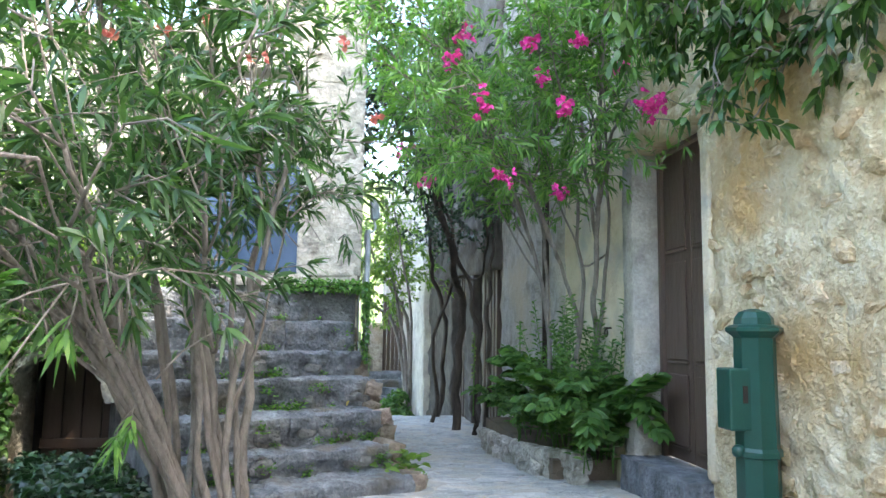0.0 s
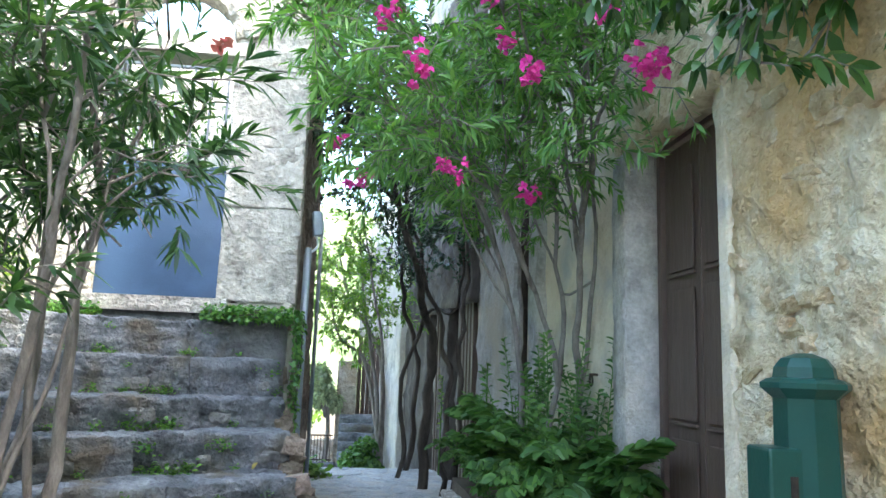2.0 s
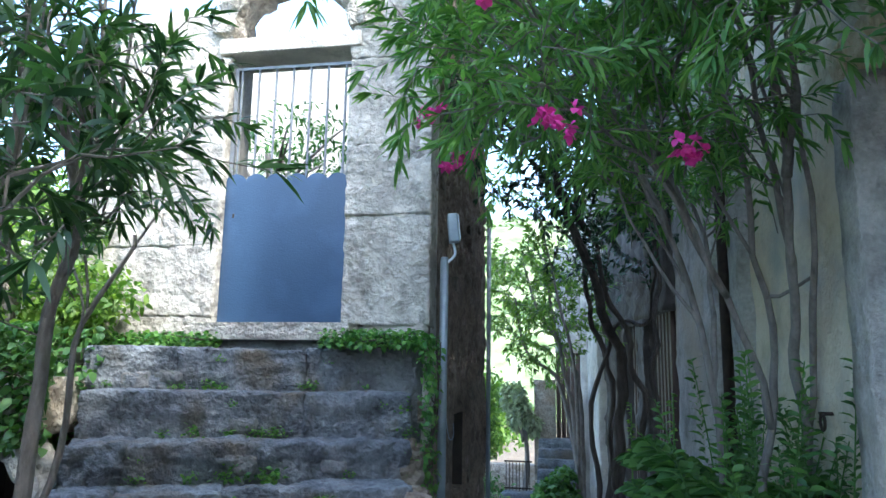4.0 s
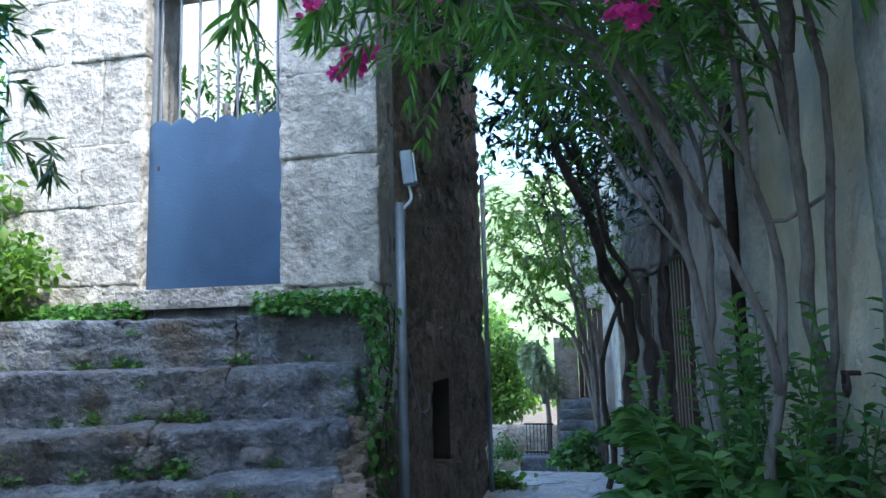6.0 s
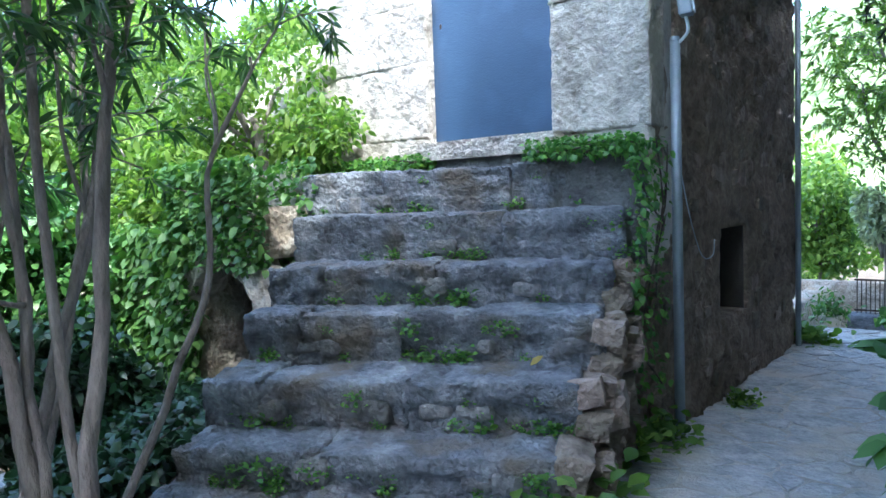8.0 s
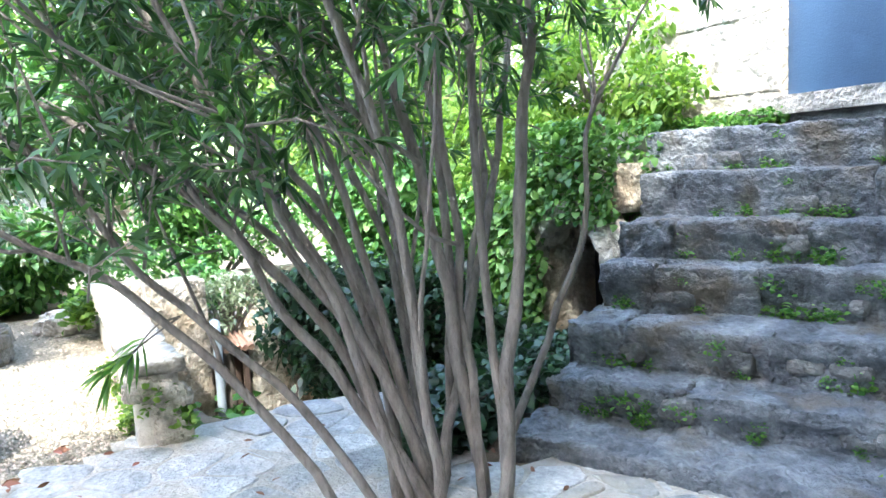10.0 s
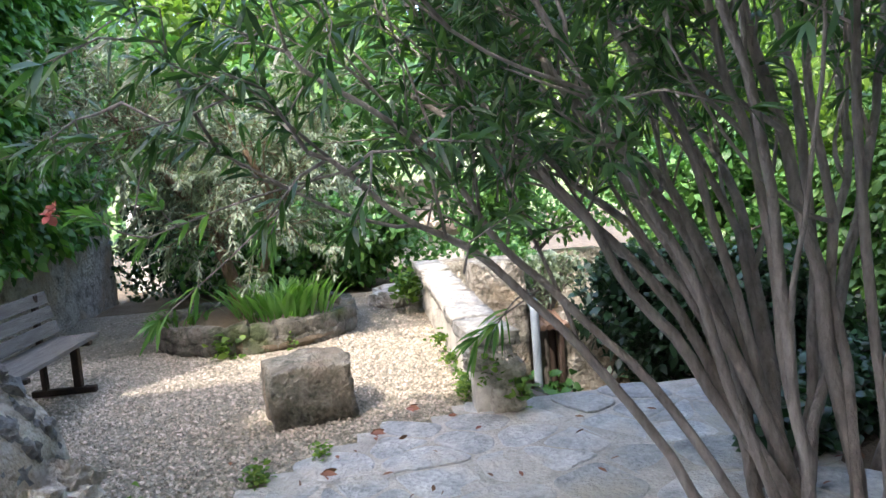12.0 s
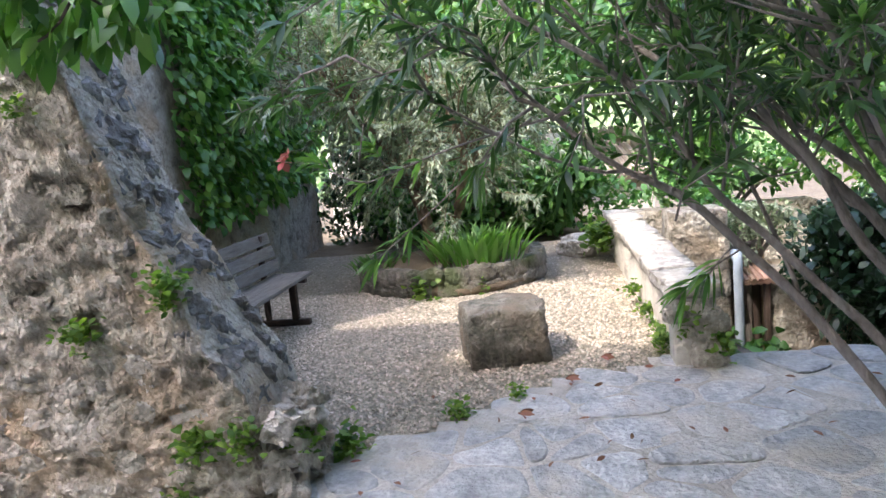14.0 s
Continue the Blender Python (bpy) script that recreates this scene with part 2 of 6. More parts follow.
# ---- builders ----
BASE = {}


def mesh(name, verts, faces, mat, smooth=False):
    me = bpy.data.meshes.new(name)
    me.from_pydata([tuple(v) for v in verts], [], faces)
    me.materials.append(mat)
    if smooth:
        me.polygons.foreach_set("use_smooth", [True] * len(me.polygons))
    me.update()
    return me


def thing(name, at, label, category, group="", kind=""):
    ob = new(name)
    ob.location, ob.empty_display_size = at, 0.1
    BASE[ob.name] = Vector(at)
    return tagged(ob, label, category, group, kind)


def part(name, me, parent, label="", m=None, kind=""):
    """One mesh object under a thing or a part; the mesh is in world metres unless m places it."""
    ob = new(name, me)
    ob.parent = parent
    ob.matrix_basis = Matrix.Translation(-BASE[parent.name]) @ (m or Matrix())
    BASE[ob.name] = Vector((0, 0, 0))
    return tagged(ob, label, kind=kind)


def structure(name, me, label, category=""):
    ob = new(name, me)
    BASE[ob.name] = Vector((0, 0, 0))
    return tagged(ob, label, category or name.split("_")[0], kind="structure")


def join(*pieces):
    verts, faces = [], []
    for v, f in pieces:
        n = len(verts)
        verts += [tuple(p) for p in v]
        faces += [tuple(i + n for i in q) for q in f]
    return verts, faces


def box(x0, x1, y0, y1, z0, z1, bevel=0.0):
    if bevel <= 0:
        v = [(x, y, z) for z in (z0, z1) for y in (y0, y1) for x in (x0, x1)]
        return v, [(0, 2, 3, 1), (4, 5, 7, 6), (0, 1, 5, 4), (2, 6, 7, 3), (0, 4, 6, 2), (1, 3, 7, 5)]
    bm = bmesh.new()
    bmesh.ops.create_cube(bm, size=1)
    for p in bm.verts:
        p.co = Vector((x0 + (p.co.x + 0.5) * (x1 - x0), y0 + (p.co.y + 0.5) * (y1 - y0), z0 + (p.co.z + 0.5) * (z1 - z0)))
    bmesh.ops.bevel(bm, geom=bm.edges[:], offset=bevel, segments=2, affect="EDGES", profile=0.5)
    bm.verts.index_update()
    out = [tuple(p.co) for p in bm.verts], [tuple(q.index for q in f.verts) for f in bm.faces]
    bm.free()
    return out


def moved(piece, m):
    return [tuple(m @ Vector(p)) for p in piece[0]], piece[1]


def rock(n, seed, rounding=0.45, rough=0.12, size=(1, 1, 1)):
    """A block with worn, uneven faces, in the half-size given."""
    verts, index, faces = [], {}, []

    def vert(p):
        key = tuple(round(c, 4) for c in p)
        if key not in index:
            q = Vector(p)
            q = q.lerp(q.normalized() * 1.15, rounding)
            k = noise.noise(q * 1.3 + Vector((seed * 7.1, seed * 3.3, 1))) * rough + noise.noise(q * 3.1 + Vector((seed, 5, seed * 2.7))) * rough * 0.5
            q *= 1 + k
            index[key] = len(verts)
            verts.append((q.x * size[0], q.y * size[1], q.z * size[2]))
        return index[key]

    for axis in range(3):
        for side in (-1, 1):
            for i in range(n):
                for j in range(n):
                    quad = []
                    for a, b in ((0, 0), (1, 0), (1, 1), (0, 1)):
                        p = [0, 0, 0]
                        p[axis], p[(axis + 1) % 3], p[(axis + 2) % 3] = side, -1 + 2 * (i + a) / n, -1 + 2 * (j + b) / n
                        quad.append(vert(p))
                    faces.append(tuple(quad if side > 0 else quad[::-1]))
    return verts, faces


def worn_block(sx, sy, sz, seed, res=0.035, amp=0.012, crack=0.02, soft=0.02, under=0.0, strata=0.0):
    """A dressed stone of the size given, centred, with rounded arrises, fine unevenness, a few cracks and pits; under: how far the front's lower part lies back."""
    half = Vector((sx / 2, sy / 2, sz / 2))
    inner = Vector([max(0.001, c - soft) for c in half])
    off = Vector((seed * 3.7, seed * 1.9, seed * 5.3))
    verts, index, faces = [], {}, []

    def vert(p):
        key = tuple(round(c, 4) for c in p)
        if key not in index:
            q = Vector(p)
            core = Vector([max(-inner[i], min(inner[i], q[i])) for i in range(3)])
            nrm = (q - core).normalized()
            w = q + off
            k = amp * (0.9 * noise.noise(w * 3.1) + 0.6 * noise.noise(w * 8.3) + 0.4 * noise.noise(w * 21.0))
            k += strata * noise.noise(Vector((w.x * 1.6, w.y * 1.6, w.z * 22.0)))
            near = noise.voronoi((w + noise.noise_vector(w * 5.0) * 0.08) * 2.1)[0]
            edge = near[1] - near[0]
            if edge < 0.07:
                k -= crack * (1 - edge / 0.07)
            near = noise.voronoi((w + noise.noise_vector(w * 7.0) * 0.05) * 5.3)[0]
            if near[1] - near[0] < 0.09:
                k -= crack * 0.45 * (1 - (near[1] - near[0]) / 0.09)
            pit = noise.noise(w * 15.0) - 0.42
            if pit > 0:
                k -= pit * amp * 3.0
            out = core + nrm * (soft + k)
            if under and nrm.y < -0.3:
                cut = sz * (0.12 + 0.22 * noise.noise(Vector((w.x * 2.2, seed, 0))))
                if q.z < cut:
                    out.y += min(1.0, (cut - q.z) / 0.025) * under * (0.6 + 0.9 * noise.noise(w * 4.0))
            index[key] = len(verts)
            verts.append(tuple(out))
        return index[key]

    size = (sx, sy, sz)
    for axis in range(3):
        a1, a2 = (axis + 1) % 3, (axis + 2) % 3
        n1, n2 = max(2, round(size[a1] / res)), max(2, round(size[a2] / res))
        for side in (-1, 1):
            for i in range(n1):
                for j in range(n2):
                    quad = []
                    for a, b in ((0, 0), (1, 0), (1, 1), (0, 1)):
                        p = [0, 0, 0]
                        p[axis], p[a1], p[a2] = side * half[axis], -half[a1] + size[a1] * (i + a) / n1, -half[a2] + size[a2] * (j + b) / n2
                        quad.append(vert(p))
                    faces.append(tuple(quad if side > 0 else quad[::-1]))
    return verts, faces


def relief(p, amp, scale=2.2, cell=5.5):
    """Uneven masonry: broad swells, rounded stones where the render has worn off, and fine pitting."""
    q = Vector((p.x, p.y, p.z * 1.5)) + noise.noise_vector(p * 3.0) * 0.06
    near = noise.voronoi(q * cell)[0]
    bare = min(1.0, max(0.0, 0.55 + 1.6 * noise.noise(p * 0.8 + Vector((3, 7, 2)))))
    stone = bare * (min(1.0, (near[1] - near[0]) * 3.2) - 0.6)
    a = 0.9 * stone + noise.noise(p * scale) + 0.6 * noise.noise(p * scale * 2.7 + Vector((9, 4, 1))) + 0.35 * noise.noise(p * scale * 6.1)
    return amp * a


def wall_piece(o, u, n, u0, u1, v0, v1, depth, res=0.12, amp=0.03, lean=0.0, top=None, rough=0.0):
    """A thick wall panel with an uneven face: o its origin, u along it, n out of its face; heights v0 to v1; lean: metres it draws back a metre."""
    nu, nv = max(1, round((u1 - u0) / res)), max(1, round((v1 - v0) / res))
    verts, faces = [], []
    for back in (0, 1):
        for j in range(nv + 1):
            for i in range(nu + 1):
                uu = u0 + (u1 - u0) * i / nu
                hi = top(uu) if top else v1
                vv = v0 + (hi - v0) * j / nv
                p = o + u * uu + Vector((0, 0, vv))
                if back:
                    p = p - n * depth
                else:
                    pit = rough * (0.8 * noise.noise(p * 9.0) + 0.7 * noise.noise(p * 19.0) - 4.0 * max(0.0, noise.noise(p * 4.3 + Vector((5, 1, 8))) - 0.38)) if rough else 0.0
                    p = p + n * (relief(p, amp) + pit - lean * vv)
                verts.append(p)
    k = (nu + 1) * (nv + 1)
    for j in range(nv):
        for i in range(nu):
            a = j * (nu + 1) + i
            faces.append((a, a + 1, a + nu + 2, a + nu + 1))
            faces.append((k + a, k + a + nu + 1, k + a + nu + 2, k + a + 1))
    for i in range(nu):
        faces.append((i, k + i, k + i + 1, i + 1))
        a = nv * (nu + 1) + i
        faces.append((a, a + 1, k + a + 1, k + a))
    for j in range(nv):
        a, b = j * (nu + 1), j * (nu + 1) + nu
        faces.append((a, a + nu + 1, k + a + nu + 1, k + a))
        faces.append((b, k + b, k + b + nu + 1, b + nu + 1))
    return verts, faces


def tube(points, radii, sides=7, wobble=0.0, seed=0):
    """A round limb through the points."""
    verts, faces = [], []
    pts = [Vector(p) for p in points]
    ref = Vector((0.3, 0.8, 0.5))
    for i, p in enumerate(pts):
        d = (pts[min(i + 1, len(pts) - 1)] - pts[max(i - 1, 0)]).normalized()
        a = d.cross(ref).normalized()
        b = d.cross(a)
        for s in range(sides):
            t = 2 * math.pi * s / sides
            r = radii[i] * (1 + wobble * noise.noise(p * 6 + Vector((math.cos(t) * 2, math.sin(t) * 2, seed))))
            verts.append(p + (a * math.cos(t) + b * math.sin(t)) * r)
    for i in range(len(pts) - 1):
        for s in range(sides):
            q = (s + 1) % sides
            faces.append((i * sides + s, i * sides + q, (i + 1) * sides + q, (i + 1) * sides + s))
    faces.append(tuple(range(sides))[::-1])
    faces.append(tuple(range((len(pts) - 1) * sides, len(pts) * sides)))
    return verts, faces


def smooth_path(points, steps=5, wander=0.0, seed=0):
    """A Catmull-Rom line through the points."""
    pts = [Vector(p) for p in points]
    out = []
    for i in range(len(pts) - 1):
        p0, p1, p2, p3 = pts[max(i - 1, 0)], pts[i], pts[i + 1], pts[min(i + 2, len(pts) - 1)]
        for s in range(steps):
            t = s / steps
            q = 0.5 * ((2 * p1) + (p2 - p0) * t + (2 * p0 - 5 * p1 + 4 * p2 - p3) * t * t + (3 * p1 - p0 - 3 * p2 + p3) * t ** 3)
            out.append(q + noise.noise_vector(q * 2.3 + Vector((seed, 0, 0))) * wander)
    out.append(pts[-1])
    return out


def leaves(name, pos, way, length, width, mat, droop=0.25, rng=None):
    """Many folded, pointed leaves in one mesh: arrays of places, directions, lengths and widths."""
    rng = rng or np.random.default_rng(1)
    pos, way = np.asarray(pos, float), np.asarray(way, float)
    n = len(pos)
    way = way / (np.linalg.norm(way, axis=1, keepdims=True) + 1e-9)
    side = np.cross(way, rng.normal(size=(n, 3)) * 0.6 + np.array([0, 0, 1.0]))
    side /= np.linalg.norm(side, axis=1, keepdims=True) + 1e-9
    up = np.cross(side, way)
    L, W = np.broadcast_to(length, (n,))[:, None], np.broadcast_to(width, (n,))[:, None]
    sag = -np.array([0, 0, 1.0]) * L * droop
    rows = []
    for f, w in ((0.0, 0.12), (0.35, 1.0), (0.7, 0.8)):
        mid = pos + way * L * f + sag * f * f
        rows += [mid - side * W * w * 0.5 + up * W * w * 0.18, mid + side * W * w * 0.5 + up * W * w * 0.18]
    rows.append(pos + way * L + sag)
    v = np.stack(rows, 1).reshape(-1, 3)
    me = bpy.data.meshes.new(name)
    quads = np.array([[0, 1, 3, 2], [2, 3, 5, 4]])
    base = (np.arange(n) * 7)[:, None, None]
    q = (quads[None] + base).reshape(-1)
    tri = (np.array([[4, 5, 6]])[None] + base).reshape(-1)
    loops = np.concatenate([q, tri])
    me.vertices.add(len(v))
    me.vertices.foreach_set("co", v.reshape(-1))
    me.loops.add(len(loops))
    me.loops.foreach_set("vertex_index", loops.astype(np.int32))
    me.polygons.add(3 * n)
    starts = np.concatenate([np.arange(2 * n) * 4, 8 * n + np.arange(n) * 3])
    me.polygons.foreach_set("loop_start", starts.astype(np.int32))
    me.materials.append(mat)
    me.update(calc_edges=True)
    me.validate()
    return me


def flower_mesh(name, centre, radius, count, mat, rng):
    """A cluster of five-petalled flowers."""
    pos, way = [], []
    for _ in range(count):
        c = np.array(centre) + rng.normal(size=3) * radius * 0.45
        axis = rng.normal(size=3) + np.array([0, -0.6, 0.2])
        axis /= np.linalg.norm(axis)
        a = np.cross(axis, [0.3, 0.2, 1]); a /= np.linalg.norm(a)
        b = np.cross(axis, a)
        for k in range(5):
            t = 2 * math.pi * k / 5
            pos.append(c)
            way.append(a * math.cos(t) + b * math.sin(t) + axis * 0.35)
    n = len(pos)
    return leaves(name, pos, way, 0.042, 0.036, mat, 0.05, rng)


def shrub_branches(stems, rng, forks=3, levels=2, length=0.55, up=0.35, spread=0.75, radius=0.008):
    """Twigs that fork from the outer halves of the stems: a list of (points, radius)."""
    twigs, front = [], []
    for pts in stems:
        n = len(pts)
        for k in range(forks * 2):
            i = int(n * (0.45 + 0.55 * rng.random())) - 1
            d = (pts[i] - pts[max(i - 2, 0)]).normalized()
            front.append((pts[i], d))
        front.append((pts[-1], (pts[-1] - pts[-3]).normalized()))
    r = radius
    for level in range(levels):
        nxt = []
        for p, d in front:
            k = Vector(rng.normal(size=3)) * spread
            d2 = (d + k + Vector((0, 0, up))).normalized()
            ln = length * (0.6 + 0.8 * rng.random()) * (0.8 ** level)
            mid = p + d2 * ln * 0.5 + Vector(rng.normal(size=3)) * 0.03
            end = p + d2 * ln + Vector((0, 0, -0.05))
            twigs.append(([p, mid, end], r))
            for _ in range(2):
                nxt.append((end if rng.random() < 0.6 else mid, (end - mid).normalized()))
        front, r = nxt, r * 0.65
    return twigs


def whorls(twigs, rng, per=5, count=3, length=0.13, width=0.02, keep=0.3, tuft=9):
    """Leaf places along the outer parts of the twigs, in whorls, with a tuft at each end."""
    pos, way, ls, ws = [], [], [], []
    for pts, r in twigs:
        a, b, c = pts
        axis = (c - b).normalized()
        for k in range(per + 1):
            f = keep + (1 - keep) * k / per
            p = a.lerp(b, f * 2) if f < 0.5 else b.lerp(c, f * 2 - 1)
            n = count if k < per else tuft
            for _ in range(n):
                d = Vector(rng.normal(size=3))
                d = (d - axis * d.dot(axis)).normalized()
                w = (d * (0.75 if k < per else 0.6) + axis * (0.7 + 0.5 * rng.random())).normalized()
                pos.append(p)
                way.append(w)
                s = 0.65 + 0.6 * rng.random()
                ls.append(length * s)
                ws.append(width * (0.8 + 0.4 * rng.random()))
    return pos, way, np.array(ls), np.array(ws)


def leaf_cloud(name, rng, count, place, mat, length=0.06, width=0.04, out=(0, 0, 0), droop=0.3):
    """Leaves scattered by place(rng), which gives a point."""
    pos = np.array([place(rng) for _ in range(count)])
    way = rng.normal(size=(count, 3)) + np.array(out)
    s = 0.6 + 0.8 * rng.random(count)
    return leaves(name, pos, way, length * s, width * s, mat, droop, rng)


def polygon_cells(points, x0, x1, y0, y1, reach=1.6):
    """The Voronoi cell of each point, cut to a rectangle."""
    cells = []
    for i, p in enumerate(points):
        poly = [(x0, y0), (x1, y0), (x1, y1), (x0, y1)]
        for j, q in enumerate(points):
            if i == j or abs(q[0] - p[0]) > reach or abs(q[1] - p[1]) > reach:
                continue
            mx, my, dx, dy = (p[0] + q[0]) / 2, (p[1] + q[1]) / 2, q[0] - p[0], q[1] - p[1]
            out = []
            for k in range(len(poly)):
                a, b = poly[k], poly[(k + 1) % len(poly)]
                da, db = (a[0] - mx) * dx + (a[1] - my) * dy, (b[0] - mx) * dx + (b[1] - my) * dy
                if da <= 0:
                    out.append(a)
                if da * db < 0:
                    t = da / (da - db)
                    out.append((a[0] + (b[0] - a[0]) * t, a[1] + (b[1] - a[1]) * t))
            poly = out
            if len(poly) < 3:
                break
        if len(poly) >= 3:
            cells.append(poly)
    return cells


def ground_z(x, y):
    """Height of the trodden ground: level by the garden, falling gently along the lane and off the far end."""
    z = 0.0
    if y > 6.5:
        z -= 0.075 * (min(y, 10.5) - 6.5)
    if y > 14.6:
        z -= 0.2 * min(y - 14.6, 8)
    if x < -3.9 and y > 4.75:
        z -= min(1.1, 0.55 * (-3.9 - x))
    return z


X, Y, Z = Vector((1, 0, 0)), Vector((0, 1, 0)), Vector((0, 0, 1))

# ---- ground ----
def sheet(name, x0, x1, y0, y1, res, mat, dz=0.0, zfun=ground_z, inside=None):
    nx, ny = round((x1 - x0) / res), round((y1 - y0) / res)
    verts = [(x0 + (x1 - x0) * i / nx, y0 + (y1 - y0) * j / ny, 0) for j in range(ny + 1) for i in range(nx + 1)]
    verts = [(x, y, zfun(x, y) + dz) for x, y, _ in verts]
    faces = [(j * (nx + 1) + i, j * (nx + 1) + i + 1, (j + 1) * (nx + 1) + i + 1, (j + 1) * (nx + 1) + i) for j in range(ny) for i in range(nx)]
    if inside:
        faces = [f for f in faces if inside(sum(verts[k][0] for k in f) / 4, sum(verts[k][1] for k in f) / 4)]
    return mesh(name, verts, faces, mat, True)


structure("ground", sheet("ground", -400, 400, -400, 400, 10.0, EARTH, -0.6, lambda x, y: -2.2), "dry brown earth reaching to the horizon")
structure("terrace_ground", sheet("terrace_ground", -14, 6, -4, 30, 0.25, EARTH, -0.05), "brown earth under the lane and garden", "ground")


def gravel_edge(y):
    """x of the border between flagstones and gravel."""
    if y < 2.5:
        return -2.5
    return -2.5 - 0.72 * (y - 2.4) + 0.06 * math.sin(y * 5)


def is_gravel(x, y):
    return -9.2 < x < gravel_edge(y) and 0.1 < y < 4.45


structure("gravel_ground", sheet("gravel_ground", -9.3, -2.2, 0.0, 4.6, 0.1, GRAVEL, -0.012, lambda x, y: 0.006 * noise.noise(Vector((x * 1.3, y * 1.3, 0))), lambda x, y: is_gravel(x - 0.2, y)), "pale gravel spread over the garden court", "gravel")

rng = np.random.default_rng(7)
pv, pf, k = [], [], 0
pebble_shapes = [rock(1, s, 0.5, 0.2) for s in range(5)]
for _ in range(46000):
    x, y = -9.0 + 6.8 * (1 - rng.random() ** 1.7), 0.15 + 4.25 * rng.random()
    if rng.random() < 0.75:
        x = -6.4 + 4.2 * rng.random()
    if not is_gravel(x, y):
        continue
    s = 0.0048 + 0.006 * rng.random() ** 1.5
    m = pose(x, y, 0.006 * noise.noise(Vector((x * 1.3, y * 1.3, 0))) - 0.009, 40 * rng.random(), 40 * rng.random(), 360 * rng.random()) @ Matrix.Diagonal((s * (1 + 0.6 * rng.random()), s, s * 0.7, 1))
    shape = pebble_shapes[k % 5]
    n = len(pv)
    pv += [m @ Vector(p) for p in shape[0]]
    pf += [tuple(i + n for i in f) for f in shape[1]]
    k += 1
gravel = new("gravel", mesh("gravel", pv, pf, PEBBLE))
tagged(gravel, "loose pale grey and beige gravel pebbles on the court", "gravel", kind="stuff")

# ---- the right-hand house: rubble wall with a recessed plank door ----
WX = 1.39
house_r = thing("house_wall_right", (WX, 4, 0), "ochre limewashed rubble house wall beside the lane", "wall", kind="structure")
FR = lambda y0, y1, z0, z1, amp=0.04, res=0.08, x=WX: wall_piece(Vector((x, 0, 0)), Y, -X, y0, y1, z0, z1, 0.5, res, amp)
part("wall_face", mesh("wall_face", *join(FR(0.8, 5.68, -0.3, 3.8, 0.04, 0.045), FR(0.8, 5.68, 3.8, 8.2, 0.04, 0.12), FR(-2.5, 0.8, -0.3, 8.2, 0.04, 0.14), FR(5.68, 6.83, 3.05, 9.4)), OCHRE, True), house_r)
part("plaster_face", mesh("plaster_face", *join(FR(6.87, 11.0, -0.6, 9.4, 0.02)), PLASTER, True), house_r)
far_u = Vector((-0.10, 1, 0)).normalized()
far_n = Vector((-far_u.y, far_u.x, 0))
part("far_face", mesh("far_face", *wall_piece(Vector((1.40, 11.0, 0)), far_u, far_n, 0.0, 6.5, -1.5, 9.4, 0.5, 0.2, 0.05), PIER, True), house_r)
far2_u = Vector((-0.06, 1, 0)).normalized()
part("end_face", mesh("end_face", *wall_piece(Vector((0.52, 17.4, 0)), far2_u, Vector((-far2_u.y, far2_u.x, 0)), 0.0, 9.5, -2.5, 6.0, 0.5, 0.25, 0.05), LIME, True), house_r)
part("door_pilaster", mesh("door_pilaster", *wall_piece(Vector((WX - 0.07, 0, 0)), Y, -X, 6.83, 7.10, -0.1, 2.96, 0.35, 0.08, 0.012), PIER, True), house_r, "grey weathered render pilaster")
part("door_lintel", mesh("door_lintel", *join(wall_piece(Vector((WX - 0.06, 0, 0)), Y, -X, 5.6, 7.12, 2.96, 3.16, 0.2, 0.08, 0.02)), OCHRE, True), house_r, "worn ochre stone door lintel")
part("door_reveal", mesh("door_reveal", *join(box(WX - 0.02, WX + 0.3, 5.57, 5.69, 0.3, 3.0, 0.02)), PLASTER), house_r)
part("door_sill", mesh("door_sill", *moved(rock(4, 3, 0.08, 0.05, (0.27, 0.62, 0.16)), pose(WX + 0.06, 6.26, 0.12)), STEP), house_r, "grey stone door sill")

door = thing("house_door", (WX + 0.16, 6.25, 0.28), "dark brown wooden double door with panels, closed", "door")
dx = WX + 0.15
part("door_frame", mesh("door_frame", *join(box(dx, dx + 0.08, 5.70, 5.76, 0.28, 3.0, 0.008), box(dx, dx + 0.08, 6.77, 6.83, 0.28, 3.0, 0.008), box(dx, dx + 0.08, 5.76, 6.77, 2.93, 3.0, 0.008)), DOORWOOD), door)
for y0 in (5.765, 6.27):
    leaf = part("door_leaf", mesh("door_leaf", *box(dx + 0.035, dx + 0.075, y0, y0 + 0.495, 0.29, 2.92, 0.004), DOORWOOD), door)
    for z0, z1 in ((0.42, 1.0), (1.12, 1.95), (2.07, 2.75)):
        part("panel", mesh("panel", *box(dx + 0.018, dx + 0.034, y0 + 0.07, y0 + 0.425, z0, z1, 0.007), DOORWOOD), leaf)
        part("moulding", mesh("moulding", *box(dx + 0.012, dx + 0.034, y0 + 0.06, y0 + 0.435, z0 - 0.035, z0 - 0.012, 0.006), DOORWOOD), leaf)
ring = thing("wall_ring", (WX - 0.04, 7.6, 1.33), "small black iron tethering ring on plaster", "ring")
part("ring_loop", mesh("ring_loop", *tube([Vector((WX - 0.06, 7.6 + 0.034 * math.cos(a), 1.34 + 0.042 * math.sin(a))) for a in np.linspace(0, 6.2, 16)], [0.008] * 16, 6), IRON), ring)
part("staple", mesh("staple", *tube([(WX + 0.02, 7.6, 1.385), (WX - 0.075, 7.6, 1.385)], [0.011, 0.011], 6), IRON), ring)

